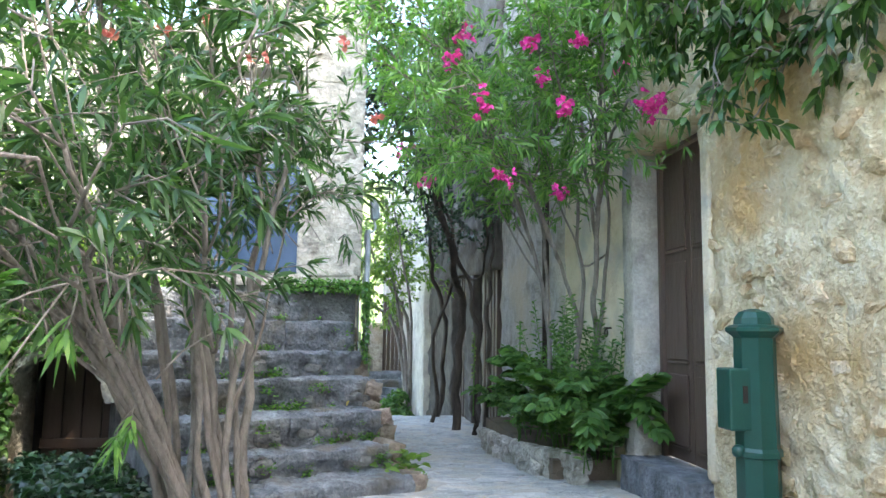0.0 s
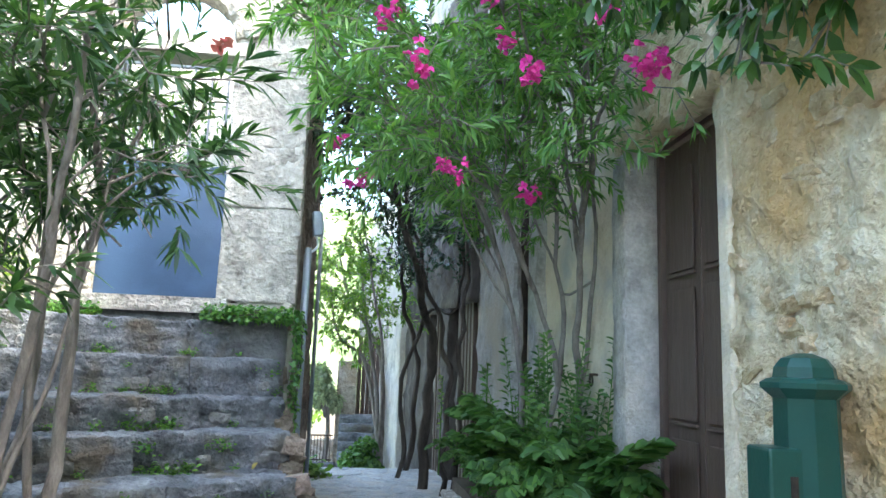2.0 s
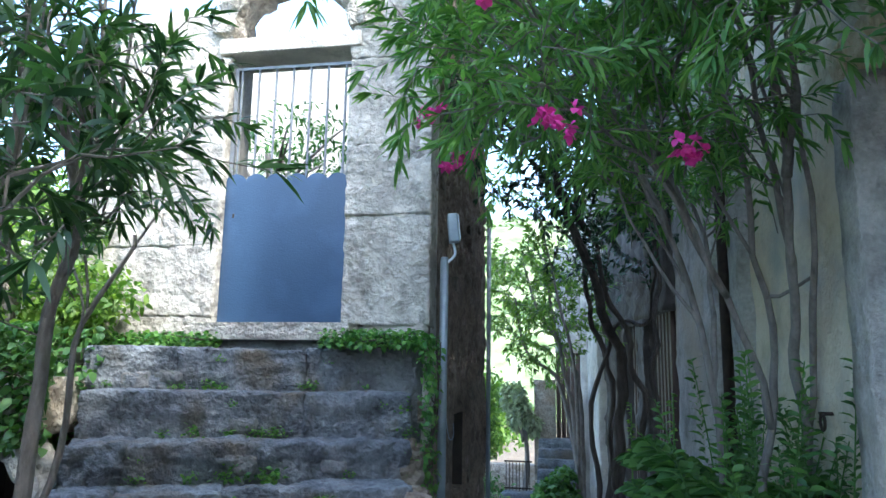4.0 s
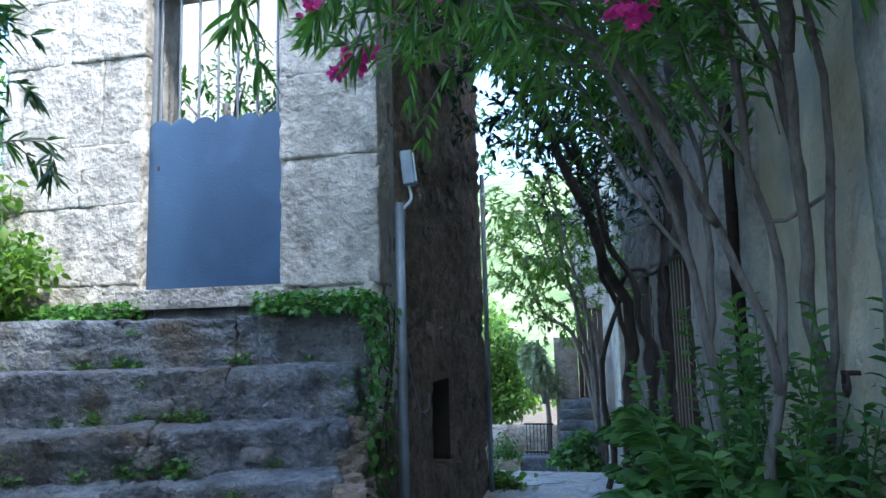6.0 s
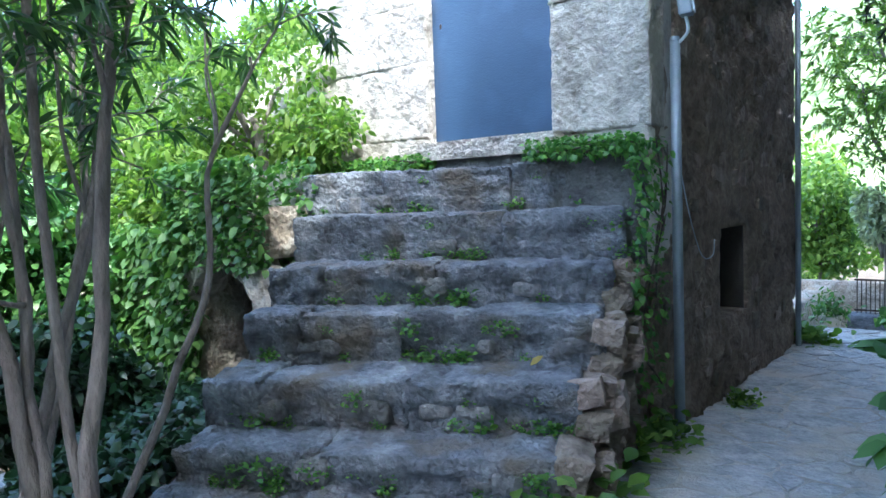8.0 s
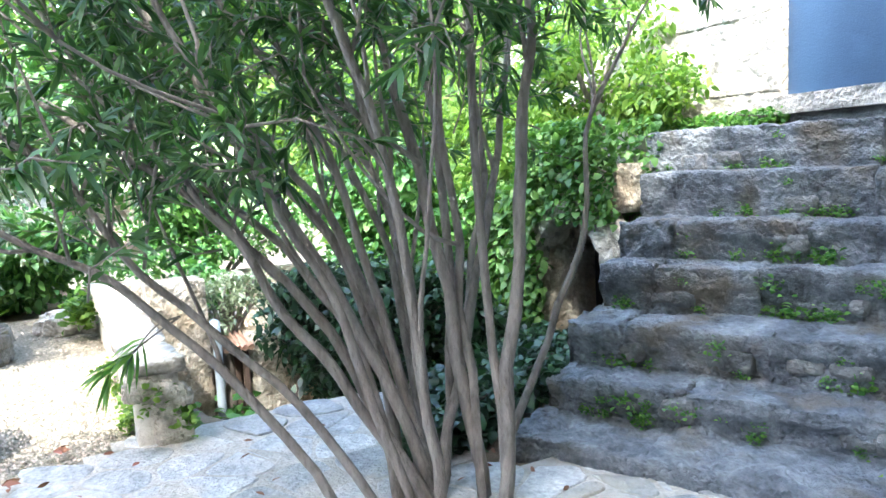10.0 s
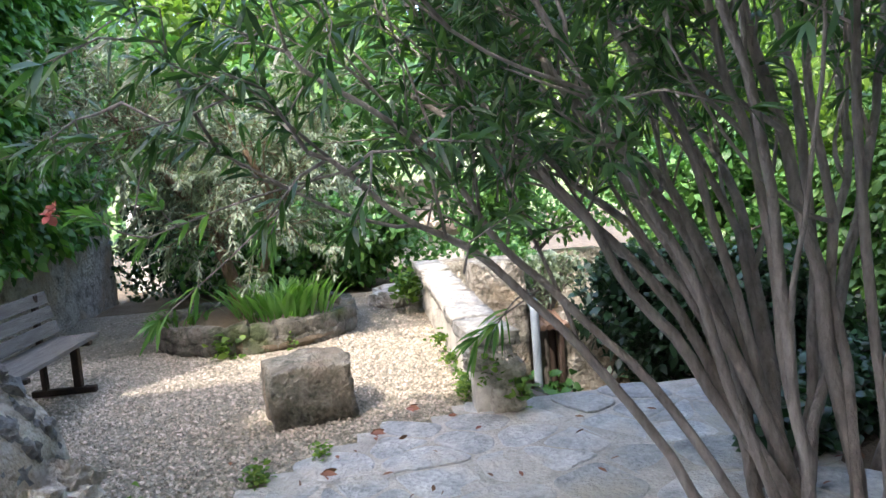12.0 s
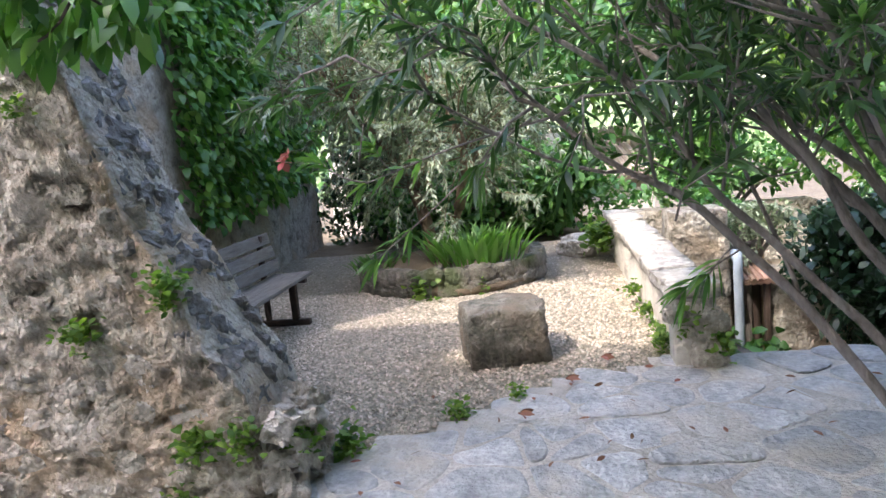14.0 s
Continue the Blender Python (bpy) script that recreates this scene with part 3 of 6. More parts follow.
# exposed stones in the ochre wall
rng = np.random.default_rng(11)
stone_shapes = [mesh("wall_stone", *rock(3, s, 0.45, 0.22), RUINSTONE) for s in range(6)]
ochre_shapes = [mesh("ochre_stone", *rock(5, 80 + s, 0.6, 0.3), OCHRESTONE) for s in range(6)]
for _ in range(190):
    y, z = 1.4 + 4.15 * rng.random(), 0.15 + 3.4 * rng.random()
    m = pose(WX - relief(Vector((WX, y, z)), 0.04) + 0.030, y, z, 12 * rng.normal(), 0, 0) @ Matrix.Diagonal((0.045, 0.05 + 0.08 * rng.random(), 0.03 + 0.04 * rng.random(), 1))
    part("stone", ochre_shapes[int(rng.integers(6))], house_r, "", m)

# dark doorways further along, under vines
for y0, y1, z1 in ((12.3, 13.1, 2.9), (13.9, 14.7, 2.4)):
    xx = 1.40 - 0.10 * (y0 - 11) - 0.03
    d = thing("shed_door", (xx, (y0 + y1) / 2, -0.3), "dark old plank door deep in vine shade", "door", "shed doors")
    for q in range(5):
        w = (y1 - y0) / 5
        part("plank", mesh("plank", *box(xx - 0.05 - 0.02 * q, xx + 0.3, y0 + q * w + 0.004, y0 + (q + 1) * w - 0.004, -0.4, z1, 0.006), DOORWOOD), d)

# ---- gate wall, blue gate, left house ----
gate_wall = thing("gate_wall", (-2.4, 9.3, 0), "pale limestone garden wall with gate opening", "wall", kind="structure")
FG = lambda x0, x1, z0, z1, amp=0.04, res=0.09: wall_piece(Vector((0, 9.2, 0)), X, -Y, x0, x1, z0, z1, 0.45, res * 0.7, amp)
part("pier_face", mesh("pier_face", *FG(-1.85, -1.13, 1.0, 6.8), LIME, True), gate_wall)
part("left_face", mesh("left_face", *join(FG(-4.3, -3.0, 0.6, 4.9), FG(-7.5, -4.3, 0.2, 3.0)), LIME, True), gate_wall)
part("arch_face", mesh("arch_face", *FG(-3.0, -1.85, 5.3, 6.8), LIME, True), gate_wall)
part("lintel", mesh("lintel", *box(-3.1, -1.75, 9.14, 9.6, 4.42, 4.56, 0.01), LIME), gate_wall, "sunlit pale stone lintel")
for i in range(9):
    a = math.pi * (i + 0.5) / 9
    m = pose(-2.42 + 0.66 * math.cos(a), 9.3, 4.62 + 0.62 * math.sin(a), 0, -math.degrees(a) + 90, 0) @ Matrix.Diagonal((0.12, 0.2, 0.13, 1))
    part("arch_stone", stone_shapes[i % 6], gate_wall, "", m)
part("sill", mesh("sill", *moved(rock(6, 8, 0.06, 0.04, (0.72, 0.2, 0.07)), pose(-2.42, 9.14, 1.885)), RUINSTONE), gate_wall, "pale worn stone gate sill")
part("sill_base", mesh("sill_base", *wall_piece(Vector((0, 9.02, 0)), X, -Y, -3.9, -1.15, 1.0, 1.84, 0.4, 0.1, 0.03), STEPFILL, True), gate_wall)

g = np.random.default_rng(12)
COURSES = (((-1.845, -1.10), 1.95, (0.93, 0.62, 0.80, 0.55, 0.90, 0.75)), ((-4.3, -3.0), 1.62, (0.40, 0.62, 0.48, 0.70, 0.55, 0.45)))
for (x0, x1), z, courses in COURSES:
    for h in courses:
        x = x0
        while x < x1 - 0.02:
            w = min(0.55 + 0.5 * g.random(), x1 - x)
            if x1 - x - w < 0.3:
                w = x1 - x
            m = pose(x + w / 2, 9.292 + 0.006 * g.normal(), z + h / 2, 0, 0, 0.5 * g.normal())
            part("ashlar_block", mesh("ashlar_block", *worn_block(w + 0.010, 0.25, h + 0.010, int(g.integers(999)), 0.028, 0.011, 0.016, 0.006), ASHLAR, True), gate_wall, "", m)
            x += w
        z += h
gate = thing("blue_gate", (-2.42, 9.26, 1.96), "blue painted sheet steel gate with scalloped top, closed", "gate")
sv, sf = [], []
nsc = 49
for yy in (9.25, 9.258):
    for i in range(nsc):
        u = i / (nsc - 1)
        sv += [(-2.995 + 1.14 * u, yy, 1.965), (-2.995 + 1.14 * u, yy, 3.235 + 0.05 * abs(math.sin(u * math.pi * 6)) ** 0.7 + 0.02 * (1 - u))]
for i in range(nsc - 1):
    a = 2 * i
    sf += [(a, a + 2, a + 3, a + 1), (2 * nsc + a, 2 * nsc + a + 1, 2 * nsc + a + 3, 2 * nsc + a + 2), (a + 1, a + 3, 2 * nsc + a + 3, 2 * nsc + a + 1), (a, 2 * nsc + a, 2 * nsc + a + 2, a + 2)]
part("sheet", mesh("sheet", sv, sf, BLUE), gate)
for i in range(7):
    x = -2.92 + 1.0 * i / 6
    bar = part("bar", mesh("bar", *tube([(x, 9.28, 2.0), (x, 9.28, 4.3)], [0.011, 0.011], 8), SPIKE), gate)
part("top_rail", mesh("top_rail", *box(-2.98, -1.86, 9.265, 9.295, 4.30, 4.33, 0.004), SPIKE), gate)
part("mid_rail", mesh("mid_rail", *box(-2.98, -1.86, 9.262, 9.30, 2.75, 2.79, 0.004), SPIKE), gate)
part("left_stile", mesh("left_stile", *box(-2.99, -2.95, 9.262, 9.30, 1.965, 4.33, 0.004), SPIKE), gate)
part("latch_hole", mesh("latch_hole", *box(-2.915, -2.895, 9.244, 9.249, 2.90, 2.94, 0.002), IRON), gate)

house_l = thing("house_wall_left", (-1.2, 11, 0), "dark shaded rubble house wall along the lane", "wall", kind="structure")
LU = Vector((0, 1, 0))
LN = Vector((LU.y, -LU.x, 0))
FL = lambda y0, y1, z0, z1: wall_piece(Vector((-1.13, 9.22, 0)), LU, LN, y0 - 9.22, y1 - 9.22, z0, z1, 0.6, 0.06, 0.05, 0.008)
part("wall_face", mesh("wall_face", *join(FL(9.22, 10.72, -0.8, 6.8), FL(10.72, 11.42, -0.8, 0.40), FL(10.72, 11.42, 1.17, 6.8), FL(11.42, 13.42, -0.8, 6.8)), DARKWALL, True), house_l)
# dark sheet over the far reveal stands in for the niche's deep shade
part("niche_shade", mesh("niche_shade", *box(-1.8, -1.15, 11.40, 11.418, 0.40, 1.17), VOID), house_l, "thin dark sheet painting the niche's shade")
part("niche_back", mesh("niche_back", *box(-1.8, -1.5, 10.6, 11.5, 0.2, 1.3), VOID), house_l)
part("gable_face", mesh("gable_face", *box(-7.5, -1.98, 13.0, 13.4, -0.8, 6.4), LIME), house_l)
for i in range(26):
    y = 9.4 + 0.155 * i
    part("roof_tile", stone_shapes[0], house_l, "", pose(-1.05, y, 6.85, 0, -12, 0) @ Matrix.Diagonal((0.3, 0.075, 0.03, 1)))
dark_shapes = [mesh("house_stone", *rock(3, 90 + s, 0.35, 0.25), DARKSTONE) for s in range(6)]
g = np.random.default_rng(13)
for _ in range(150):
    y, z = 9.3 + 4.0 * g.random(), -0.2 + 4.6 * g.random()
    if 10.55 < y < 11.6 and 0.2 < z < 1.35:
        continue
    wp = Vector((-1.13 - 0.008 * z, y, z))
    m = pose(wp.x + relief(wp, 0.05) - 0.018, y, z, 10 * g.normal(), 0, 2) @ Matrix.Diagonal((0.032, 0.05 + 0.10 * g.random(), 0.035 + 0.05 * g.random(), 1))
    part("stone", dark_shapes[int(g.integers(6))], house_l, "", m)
eave = thing("roof_eave", (-1.0, 13.0, 3.6), "small tiled eave on the house corner", "roof")
for i in range(6):
    part("tile", mesh("tile", *tube([(-1.5, 12.75 + 0.12 * i, 3.86), (-1.14, 12.75 + 0.12 * i, 3.72)], [0.055, 0.06], 8), ROOFTILE), eave)
part("eave_board", mesh("eave_board", *box(-1.45, -1.18, 12.7, 13.5, 3.64, 3.68, 0.01), FARWOOD), eave)
drain = thing("drainpipe", (-1.05, 13.35, -0.3), "dark grey drainpipe on the house corner", "pipe")
part("pipe", mesh("pipe", *tube([(-1.08, 13.25, -0.4), (-1.08, 13.25, 3.6)], [0.03, 0.03], 10), ZINC, True), drain)

pole = thing("lamp_pole", (-1.02, 9.42, -0.25), "galvanised steel post with small floodlight against the house", "lamp post")
PX, PY = -1.02, 9.42
part("post", mesh("post", *tube([(PX, PY, -0.3), (PX, PY, 2.53)], [0.036, 0.036], 14), ZINC, True), pole)
part("cap", mesh("cap", *tube([(PX, PY, 2.525), (PX, PY, 2.55)], [0.038, 0.028], 14), ZINC), pole)
part("bracket", mesh("bracket", *tube(smooth_path([(PX + 0.02, PY, 2.50), (PX + 0.09, PY, 2.57), (PX + 0.07, PY + 0.02, 2.68)], 4), [0.012] * 9, 8), LAMP), pole)
lamp = part("floodlight", mesh("floodlight", *moved(box(-0.045, 0.045, -0.06, 0.06, -0.125, 0.125, 0.012), pose(PX + 0.07, PY, 2.80, 0, -6, 12)), ZINC), pole)
part("lens", mesh("lens", *moved(box(0.046, 0.056, -0.05, 0.05, -0.11, 0.11, 0.004), pose(PX + 0.07, PY, 2.80, 0, -6, 12)), LAMP), lamp, "white floodlight glass")
cable = thing("wall_cable", (-1.1, 10.4, 1.2), "thin pale cable looped on the house wall", "cable")
part("cord", mesh("cord", *tube(smooth_path([(-1.06, 9.5, 2.5), (-1.07, 9.62, 1.7), (-1.07, 10.0, 1.05), (-1.07, 10.3, 0.98), (-1.09, 10.42, 1.1)], 5), [0.005] * 21, 5), PIPEBLUE), cable)

# ---- stairs: slabs on rubble risers, turned from the gate wall ----
stairs = thing("stone_stairs", (-1.9, 7.6, 0), "worn grey stone stairs with weeds in the joints", "stairs", kind="structure")
SV = Vector((0.89, 0.455, 0)).normalized()
SU = Vector((-SV.y, SV.x, 0))
TURN_DEG = math.degrees(math.atan2(SV.y, SV.x))
STEPS = [(-0.64, 6.92, 0.10, 1.94), (-0.77, 7.34, 0.30, 2.0), (-0.88, 7.70, 0.56, 2.08), (-0.97, 8.16, 0.85, 2.16), (-1.09, 8.54, 1.10, 2.22), (-1.17, 8.90, 1.42, 2.3), (-1.27, 9.24, 1.745, 2.42)]
rng = np.random.default_rng(21)
for k, (rx, ry, z, wide) in enumerate(STEPS):
    prev = STEPS[k - 1][2] if k else -0.25
    nxt = 0.62 if k < 6 else 0.9
    step = part("step", mesh("step", *moved(box(-wide, 0.0, 0.1, nxt, min(prev - 0.3, -0.2), z - 0.09), Matrix.Translation((rx, ry, 0)) @ pose(0, 0, 0, 0, 0, TURN_DEG)), STEPFILL), stairs)
    rise = z - prev
    u = 0.0
    while u < wide - 0.05:
        w = min(0.6 + 0.75 * rng.random(), wide - u)
        if wide - u - w < 0.3:
            w = wide - u
        h = rise + 0.05
        shape = worn_block(w + 0.012, 0.62, h, int(rng.integers(999)), 0.030, 0.018 if k > 4 else 0.030, 0.026, 0.016, 0.02 if k > 4 else 0.055, 0.012)
        m = Matrix.Translation((rx, ry, 0)) @ pose(0, 0, 0, 0, 0, TURN_DEG) @ pose(-u - w / 2, 0.30 + 0.015 * rng.normal(), z - h / 2 + 0.006 * rng.normal(), 0.6 * rng.normal(), 0.4 * rng.normal(), 0.8 * rng.normal())
        part("slab", mesh("slab", *shape, STEP, True), step, "", m)
        u += w
    for _ in range(5 if k < 5 else 2):
        u, w = wide * (0.05 + 0.9 * rng.random()), 0.10 + 0.16 * rng.random()
        shape = worn_block(w, 0.12, 0.07 + 0.07 * rng.random(), int(rng.integers(999)), 0.03, 0.02, 0.01, 0.03)
        m = Matrix.Translation((rx, ry, 0)) @ pose(0, 0, 0, 0, 0, TURN_DEG) @ pose(-u, 0.055, prev + 0.06 + 0.04 * rng.random(), 0, 4 * rng.normal(), 4 * rng.normal())
        part("riser_stone", mesh("riser_stone", *shape, STEPFILL, True), step, "", m)
# rubble on the open flank of the stairs
for _ in range(60):
    f = rng.random()
    i = min(5, int(f * 6))
    rx, ry, z, wide = STEPS[i]
    zz = -0.15 + (z + 0.1) * rng.random()
    m = pose(rx + 0.0 + 0.03 * rng.normal() - 0.05, ry + 0.32 * rng.random() + 0.05, zz, 10 * rng.normal(), 10 * rng.normal(), TURN_DEG + 90) @ Matrix.Diagonal((0.12 + 0.06 * rng.random(), 0.09, 0.06 + 0.03 * rng.random(), 1))
    part("flank_stone", dark_shapes[int(rng.integers(6))], stairs, "", m)

# ---- retaining wall with the cellar arch beside the stairs ----
arch_wall = thing("cellar_wall", (-4.2, 7.7, 0), "ivy-grown rubble retaining wall with an arched cellar opening", "wall", kind="structure")
AY = 7.8
FA = lambda x0, x1, z0, z1, top=None: wall_piece(Vector((0, AY, 0)), X, -Y, x0, x1, z0, z1, 0.5, 0.1, 0.05, 0.0, top)
part("wall_face", mesh("wall_face", *join(FA(-4.25, -3.4, 1.12, 1.5), FA(-9.0, -4.25, -1.6, 1.0)), RUIN, True), arch_wall)
# cellar lining with its shade put into the colour
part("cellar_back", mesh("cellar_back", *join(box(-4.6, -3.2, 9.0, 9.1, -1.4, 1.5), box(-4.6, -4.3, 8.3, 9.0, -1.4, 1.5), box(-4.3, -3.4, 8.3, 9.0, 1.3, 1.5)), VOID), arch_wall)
cdoor = thing("cellar_door", (-3.8, 8.5, -0.6), "dark brown plank cellar door under the arch", "door")
for q in range(5):
    part("plank", mesh("plank", *box(-4.25 + 0.19 * q, -4.07 + 0.19 * q, 8.5, 8.54, -1.0, 1.2, 0.006), DOORWOOD), cdoor)
part("ledge", mesh("ledge", *box(-4.25, -3.3, 8.46, 8.497, 0.1, 0.2, 0.006), DOORWOOD), cdoor)
for i in range(8):
    a = math.pi * (0.08 + 0.84 * i / 7)
    m = pose(-3.85 + 0.52 * math.cos(a), AY - 0.01, 0.62 + 0.52 * math.sin(a), 0, 90 - math.degrees(a), 0) @ Matrix.Diagonal((0.13, 0.16, 0.09, 1))
    part("arch_stone", stone_shapes[i % 6], arch_wall, "", m)

# ---- ruined wall stump beside the lane ----
ruin = thing("ruined_wall", (-2.7, 1.2, 0), "eroded limestone rubble wall end, sloping and weathered", "wall", kind="structure")


def ruin_top(u):
    """Height of the broken end along the wall."""
    pts = ((1.20, 3.4), (1.40, 2.55), (1.56, 2.10), (1.67, 1.68), (1.87, 1.20), (2.09, 0.80), (2.30, 0.42), (2.37, 0.10))
    return float(np.interp(u, [p[0] for p in pts], [p[1] for p in pts])) + 0.03 * math.sin(u * 23)


RX = -2.12
core_v, core_f = wall_piece(Vector((RX, 0, 0)), Y, X, -1.5, 2.42, -0.2, 3.4, 0.62, 0.022, 0.026, 0.10, ruin_top, 0.020)
HOLLOWS = ((1.60, 1.36, 0.075, 0.13), (1.47, 1.42, 0.06, 0.09), (1.61, 0.80, 0.07, 0.09), (1.55, 0.42, 0.05, 0.06), (1.95, 0.55, 0.05, 0.05), (1.35, 0.95, 0.06, 0.07), (2.05, 0.22, 0.05, 0.05))


def eroded(p):
    """The face worn into beds, ledges and hollows."""
    q = Vector(p)
    if q.x < RX - 0.10 * q.z - 0.2:
        return p
    k = 0.016 * noise.noise(Vector((q.y * 3.0, q.z * 11.0, 4))) + 0.014 * noise.noise(Vector((q.y * 13.0, q.z * 26.0, 9)))
    bed = noise.noise(Vector((q.y * 2.2, q.z * 5.0, 17)))
    k += 0.028 * max(0.0, min(1.0, bed * 6.0))
    for hy, hz, r, deep in HOLLOWS:
        d = math.hypot((q.y - hy) / 1.25, q.z - hz) + 0.03 * noise.noise(q * 14.0)
        if d < r:
            k -= deep * min(1.0, (r - d) / (0.4 * r))
    return q.x + k, q.y, q.z


part("core", mesh("core", [eroded(p) for p in core_v], core_f, RUIN), ruin)
rng = np.random.default_rng(31)
ruin_shapes = [mesh("rubble_stone", *rock(5, 40 + s, 0.22, 0.4), RUINSTONE) for s in range(8)]
top_shapes = [mesh("weathered_stone", *rock(4, 60 + s, 0.4, 0.35), RUINTOP) for s in range(6)]
for _ in range(210):
    u = 0.6 + 1.75 * rng.random()
    z = 0.02 + 2.4 * rng.random()
    if z > ruin_top(u) - 0.06:
        continue
    s = 0.022 + 0.075 * rng.random() ** 2
    m = pose(RX - 0.10 * z - 0.02 + relief(Vector((RX, u, z)), 0.05), u, z, 25 * rng.normal(), 10 * rng.normal(), 15 * rng.normal()) @ Matrix.Diagonal((0.026, s * (1 + 0.7 * rng.random()), s * 0.8, 1))
    part("stone", ruin_shapes[int(rng.integers(8))], ruin, "", m)
for _ in range(250):
    u = 1.25 + 1.15 * rng.random()
    z = ruin_top(u)
    x = RX - 0.10 * z - 0.05 - (0.55 - 0.10 * z) * rng.random()
    s = 0.03 + 0.04 * rng.random()
    m = pose(x, u - 0.045, z - 0.04, 60 + 25 * rng.normal(), 20 * rng.normal(), 40 * rng.normal()) @ Matrix.Diagonal((s * 1.3, s, s * 0.8, 1))
    part("top_stone", top_shapes[int(rng.integers(6))], ruin, "", m)

for _ in range(26):
    m = pose(-2.14 - 0.35 * rng.random(), 2.36 + 0.12 * rng.random(), 0.03 + 0.30 * rng.random() ** 1.5, 20 * rng.normal(), 20 * rng.normal(), 40 * rng.normal()) @ Matrix.Diagonal((0.07 + 0.05 * rng.random(), 0.06, 0.05 + 0.02 * rng.random(), 1))
    part("footing_stone", ruin_shapes[int(rng.integers(8))], ruin, "", m)

# ---- garden court walls ----
court = thing("court_wall", (-6.5, -0.2, 0), "tall grey rendered court wall overgrown with creeper", "wall", kind="structure")
part("wall_face", mesh("wall_face", *wall_piece(Vector((0, 0.1, 0)), X, Y, -10.4, -3.1, -0.3, 5.0, 0.5, 0.08, 0.03, 0.0, None, 0.012), RUIN, True), court)
part("back_face", mesh("back_face", *wall_piece(Vector((-11.5, 0, 0)), Y, X, 0.0, 4.0, -0.4, 1.4, 0.4, 0.25, 0.04), LIME, True), court)
part("rear_face", mesh("rear_face", *join(box(-3.1, 2.0, -2.9, -2.5, -0.3, 2.6)), PLASTER), court)

low = thing("low_wall", (-5.5, 4.4, 0), "low stone parapet with pale flat capping", "wall", kind="structure")
part("wall_body", mesh("wall_body", *join(wall_piece(Vector((0, 4.36, 0)), X, -Y, -7.4, -3.64, -0.1, 0.42, 0.22, 0.08, 0.025), wall_piece(Vector((-3.60, 0, 0)), Y, X, 4.34, 4.58, -0.2, 0.42, 0.2, 0.08, 0.02), wall_piece(Vector((0, 4.58, 0)), X, Y, -7.4, -3.7, -1.4, 0.415, 0.1, 0.15, 0.02)), LIME, True), low)
rng = np.random.default_rng(41)
x = -3.58
while x > -7.4:
    w = 0.35 + 0.3 * rng.random()
    part("capping_stone", mesh("capping_stone", *moved(rock(4, int(rng.integers(99)), 0.06, 0.14, (w / 2 - 0.003, 0.155, 0.04)), pose(x - w / 2, 4.46, 0.45 + 0.008 * rng.normal(), 1.5 * rng.normal(), 1.5 * rng.normal(), 2 * rng.normal())), ASHLAR, True), low)
    x -= w
for _ in range(12):
    part("end_stone", stone_shapes[int(rng.integers(6))], low, "", pose(-3.6, 4.34 + 0.24 * rng.random(), 0.02 + 0.35 * rng.random(), 0, 0, 90) @ Matrix.Diagonal((0.08, 0.05, 0.05, 1)))
for _ in range(16):
    part("end_stone", stone_shapes[int(rng.integers(6))], low, "", pose(-7.6 - 0.5 * rng.random(), 3.9 + 0.5 * rng.random(), 0.1 * rng.random() + 0.02, 0, 0, 90 * rng.random()) @ Matrix.Diagonal((0.15, 0.12, 0.1, 1)))

# lower house beyond the parapet
lower = thing("lower_house", (-7, 6.5, -1.2), "old rubble house below the terrace with a brown doorway", "house")
FH = lambda x, y0, y1, z0, z1: wall_piece(Vector((x, 0, 0)), Y, X, y0, y1, z0, z1, 0.4, 0.07, 0.045)
for x0, y0, y1, z1 in ((-5.22, 4.62, 5.06, 0.72), (-5.55, 5.0, 5.42, 0.34), (-5.18, 5.36, 6.3, 0.22), (-7.6, 4.6, 6.6, 0.45)):
    part("wall", mesh("wall", *FH(x0, y0, y1, -1.4, z1), RUIN, True), lower)
part("door", mesh("door", *box(-5.5, -5.44, 5.27, 5.36, -1.4, 0.10, 0.01), FARWOOD), lower, "brown plank door")
part("door_post", mesh("door_post", *box(-5.24, -5.16, 5.315, 5.355, -1.4, 0.13, 0.01), FARWOOD), lower)
for q in range(5):
    part("ledge_tile", mesh("ledge_tile", *tube([(-5.5, 5.17 + 0.05 * q, 0.20), (-5.12, 5.17 + 0.05 * q, 0.14)], [0.022, 0.028], 7), ROOFTILE), lower)
part("downpipe", mesh("downpipe", *tube(smooth_path([(-5.25, 5.10, 0.36), (-5.16, 5.10, 0.33), (-5.12, 5.10, 0.25), (-5.12, 5.10, -1.2)], 4), [0.036] * 13, 12), PIPEBLUE, True), lower, "painted blue-grey downpipe")
roof = part("roof", mesh("roof", *moved(box(-1.2, 1.2, -0.8, 0.8, -0.05, 0.05), pose(-12.6, 4.75, 0.95, 0, 18, 8)), PALEROOF), lower, "sun-bleached pale tiled roof")
for i in range(11):
    part("roof_tile", mesh("roof_tile", *moved(tube([(-1.2, -0.75 + 0.15 * i, 0.07), (1.22, -0.75 + 0.15 * i, 0.07)], [0.06, 0.06], 6), pose(-12.6, 4.75, 0.95, 0, 18, 8)), PALEROOF), roof)
part("gable", mesh("gable", *box(-13.6, -11.7, 4.1, 5.5, -1.6, 0.55), LIME), lower)

# ---- loose things in the court ----
block = thing("stone_block", (-3.95, 3.3, 0), "squat mossy stone block standing on gravel", "stone")
part("block", mesh("block", *moved(rock(12, 5, 0.16, 0.10, (0.25, 0.265, 0.195)), pose(-4.02, 3.3, 0.165, 0, 0, 14)), BLOCK, True), block)

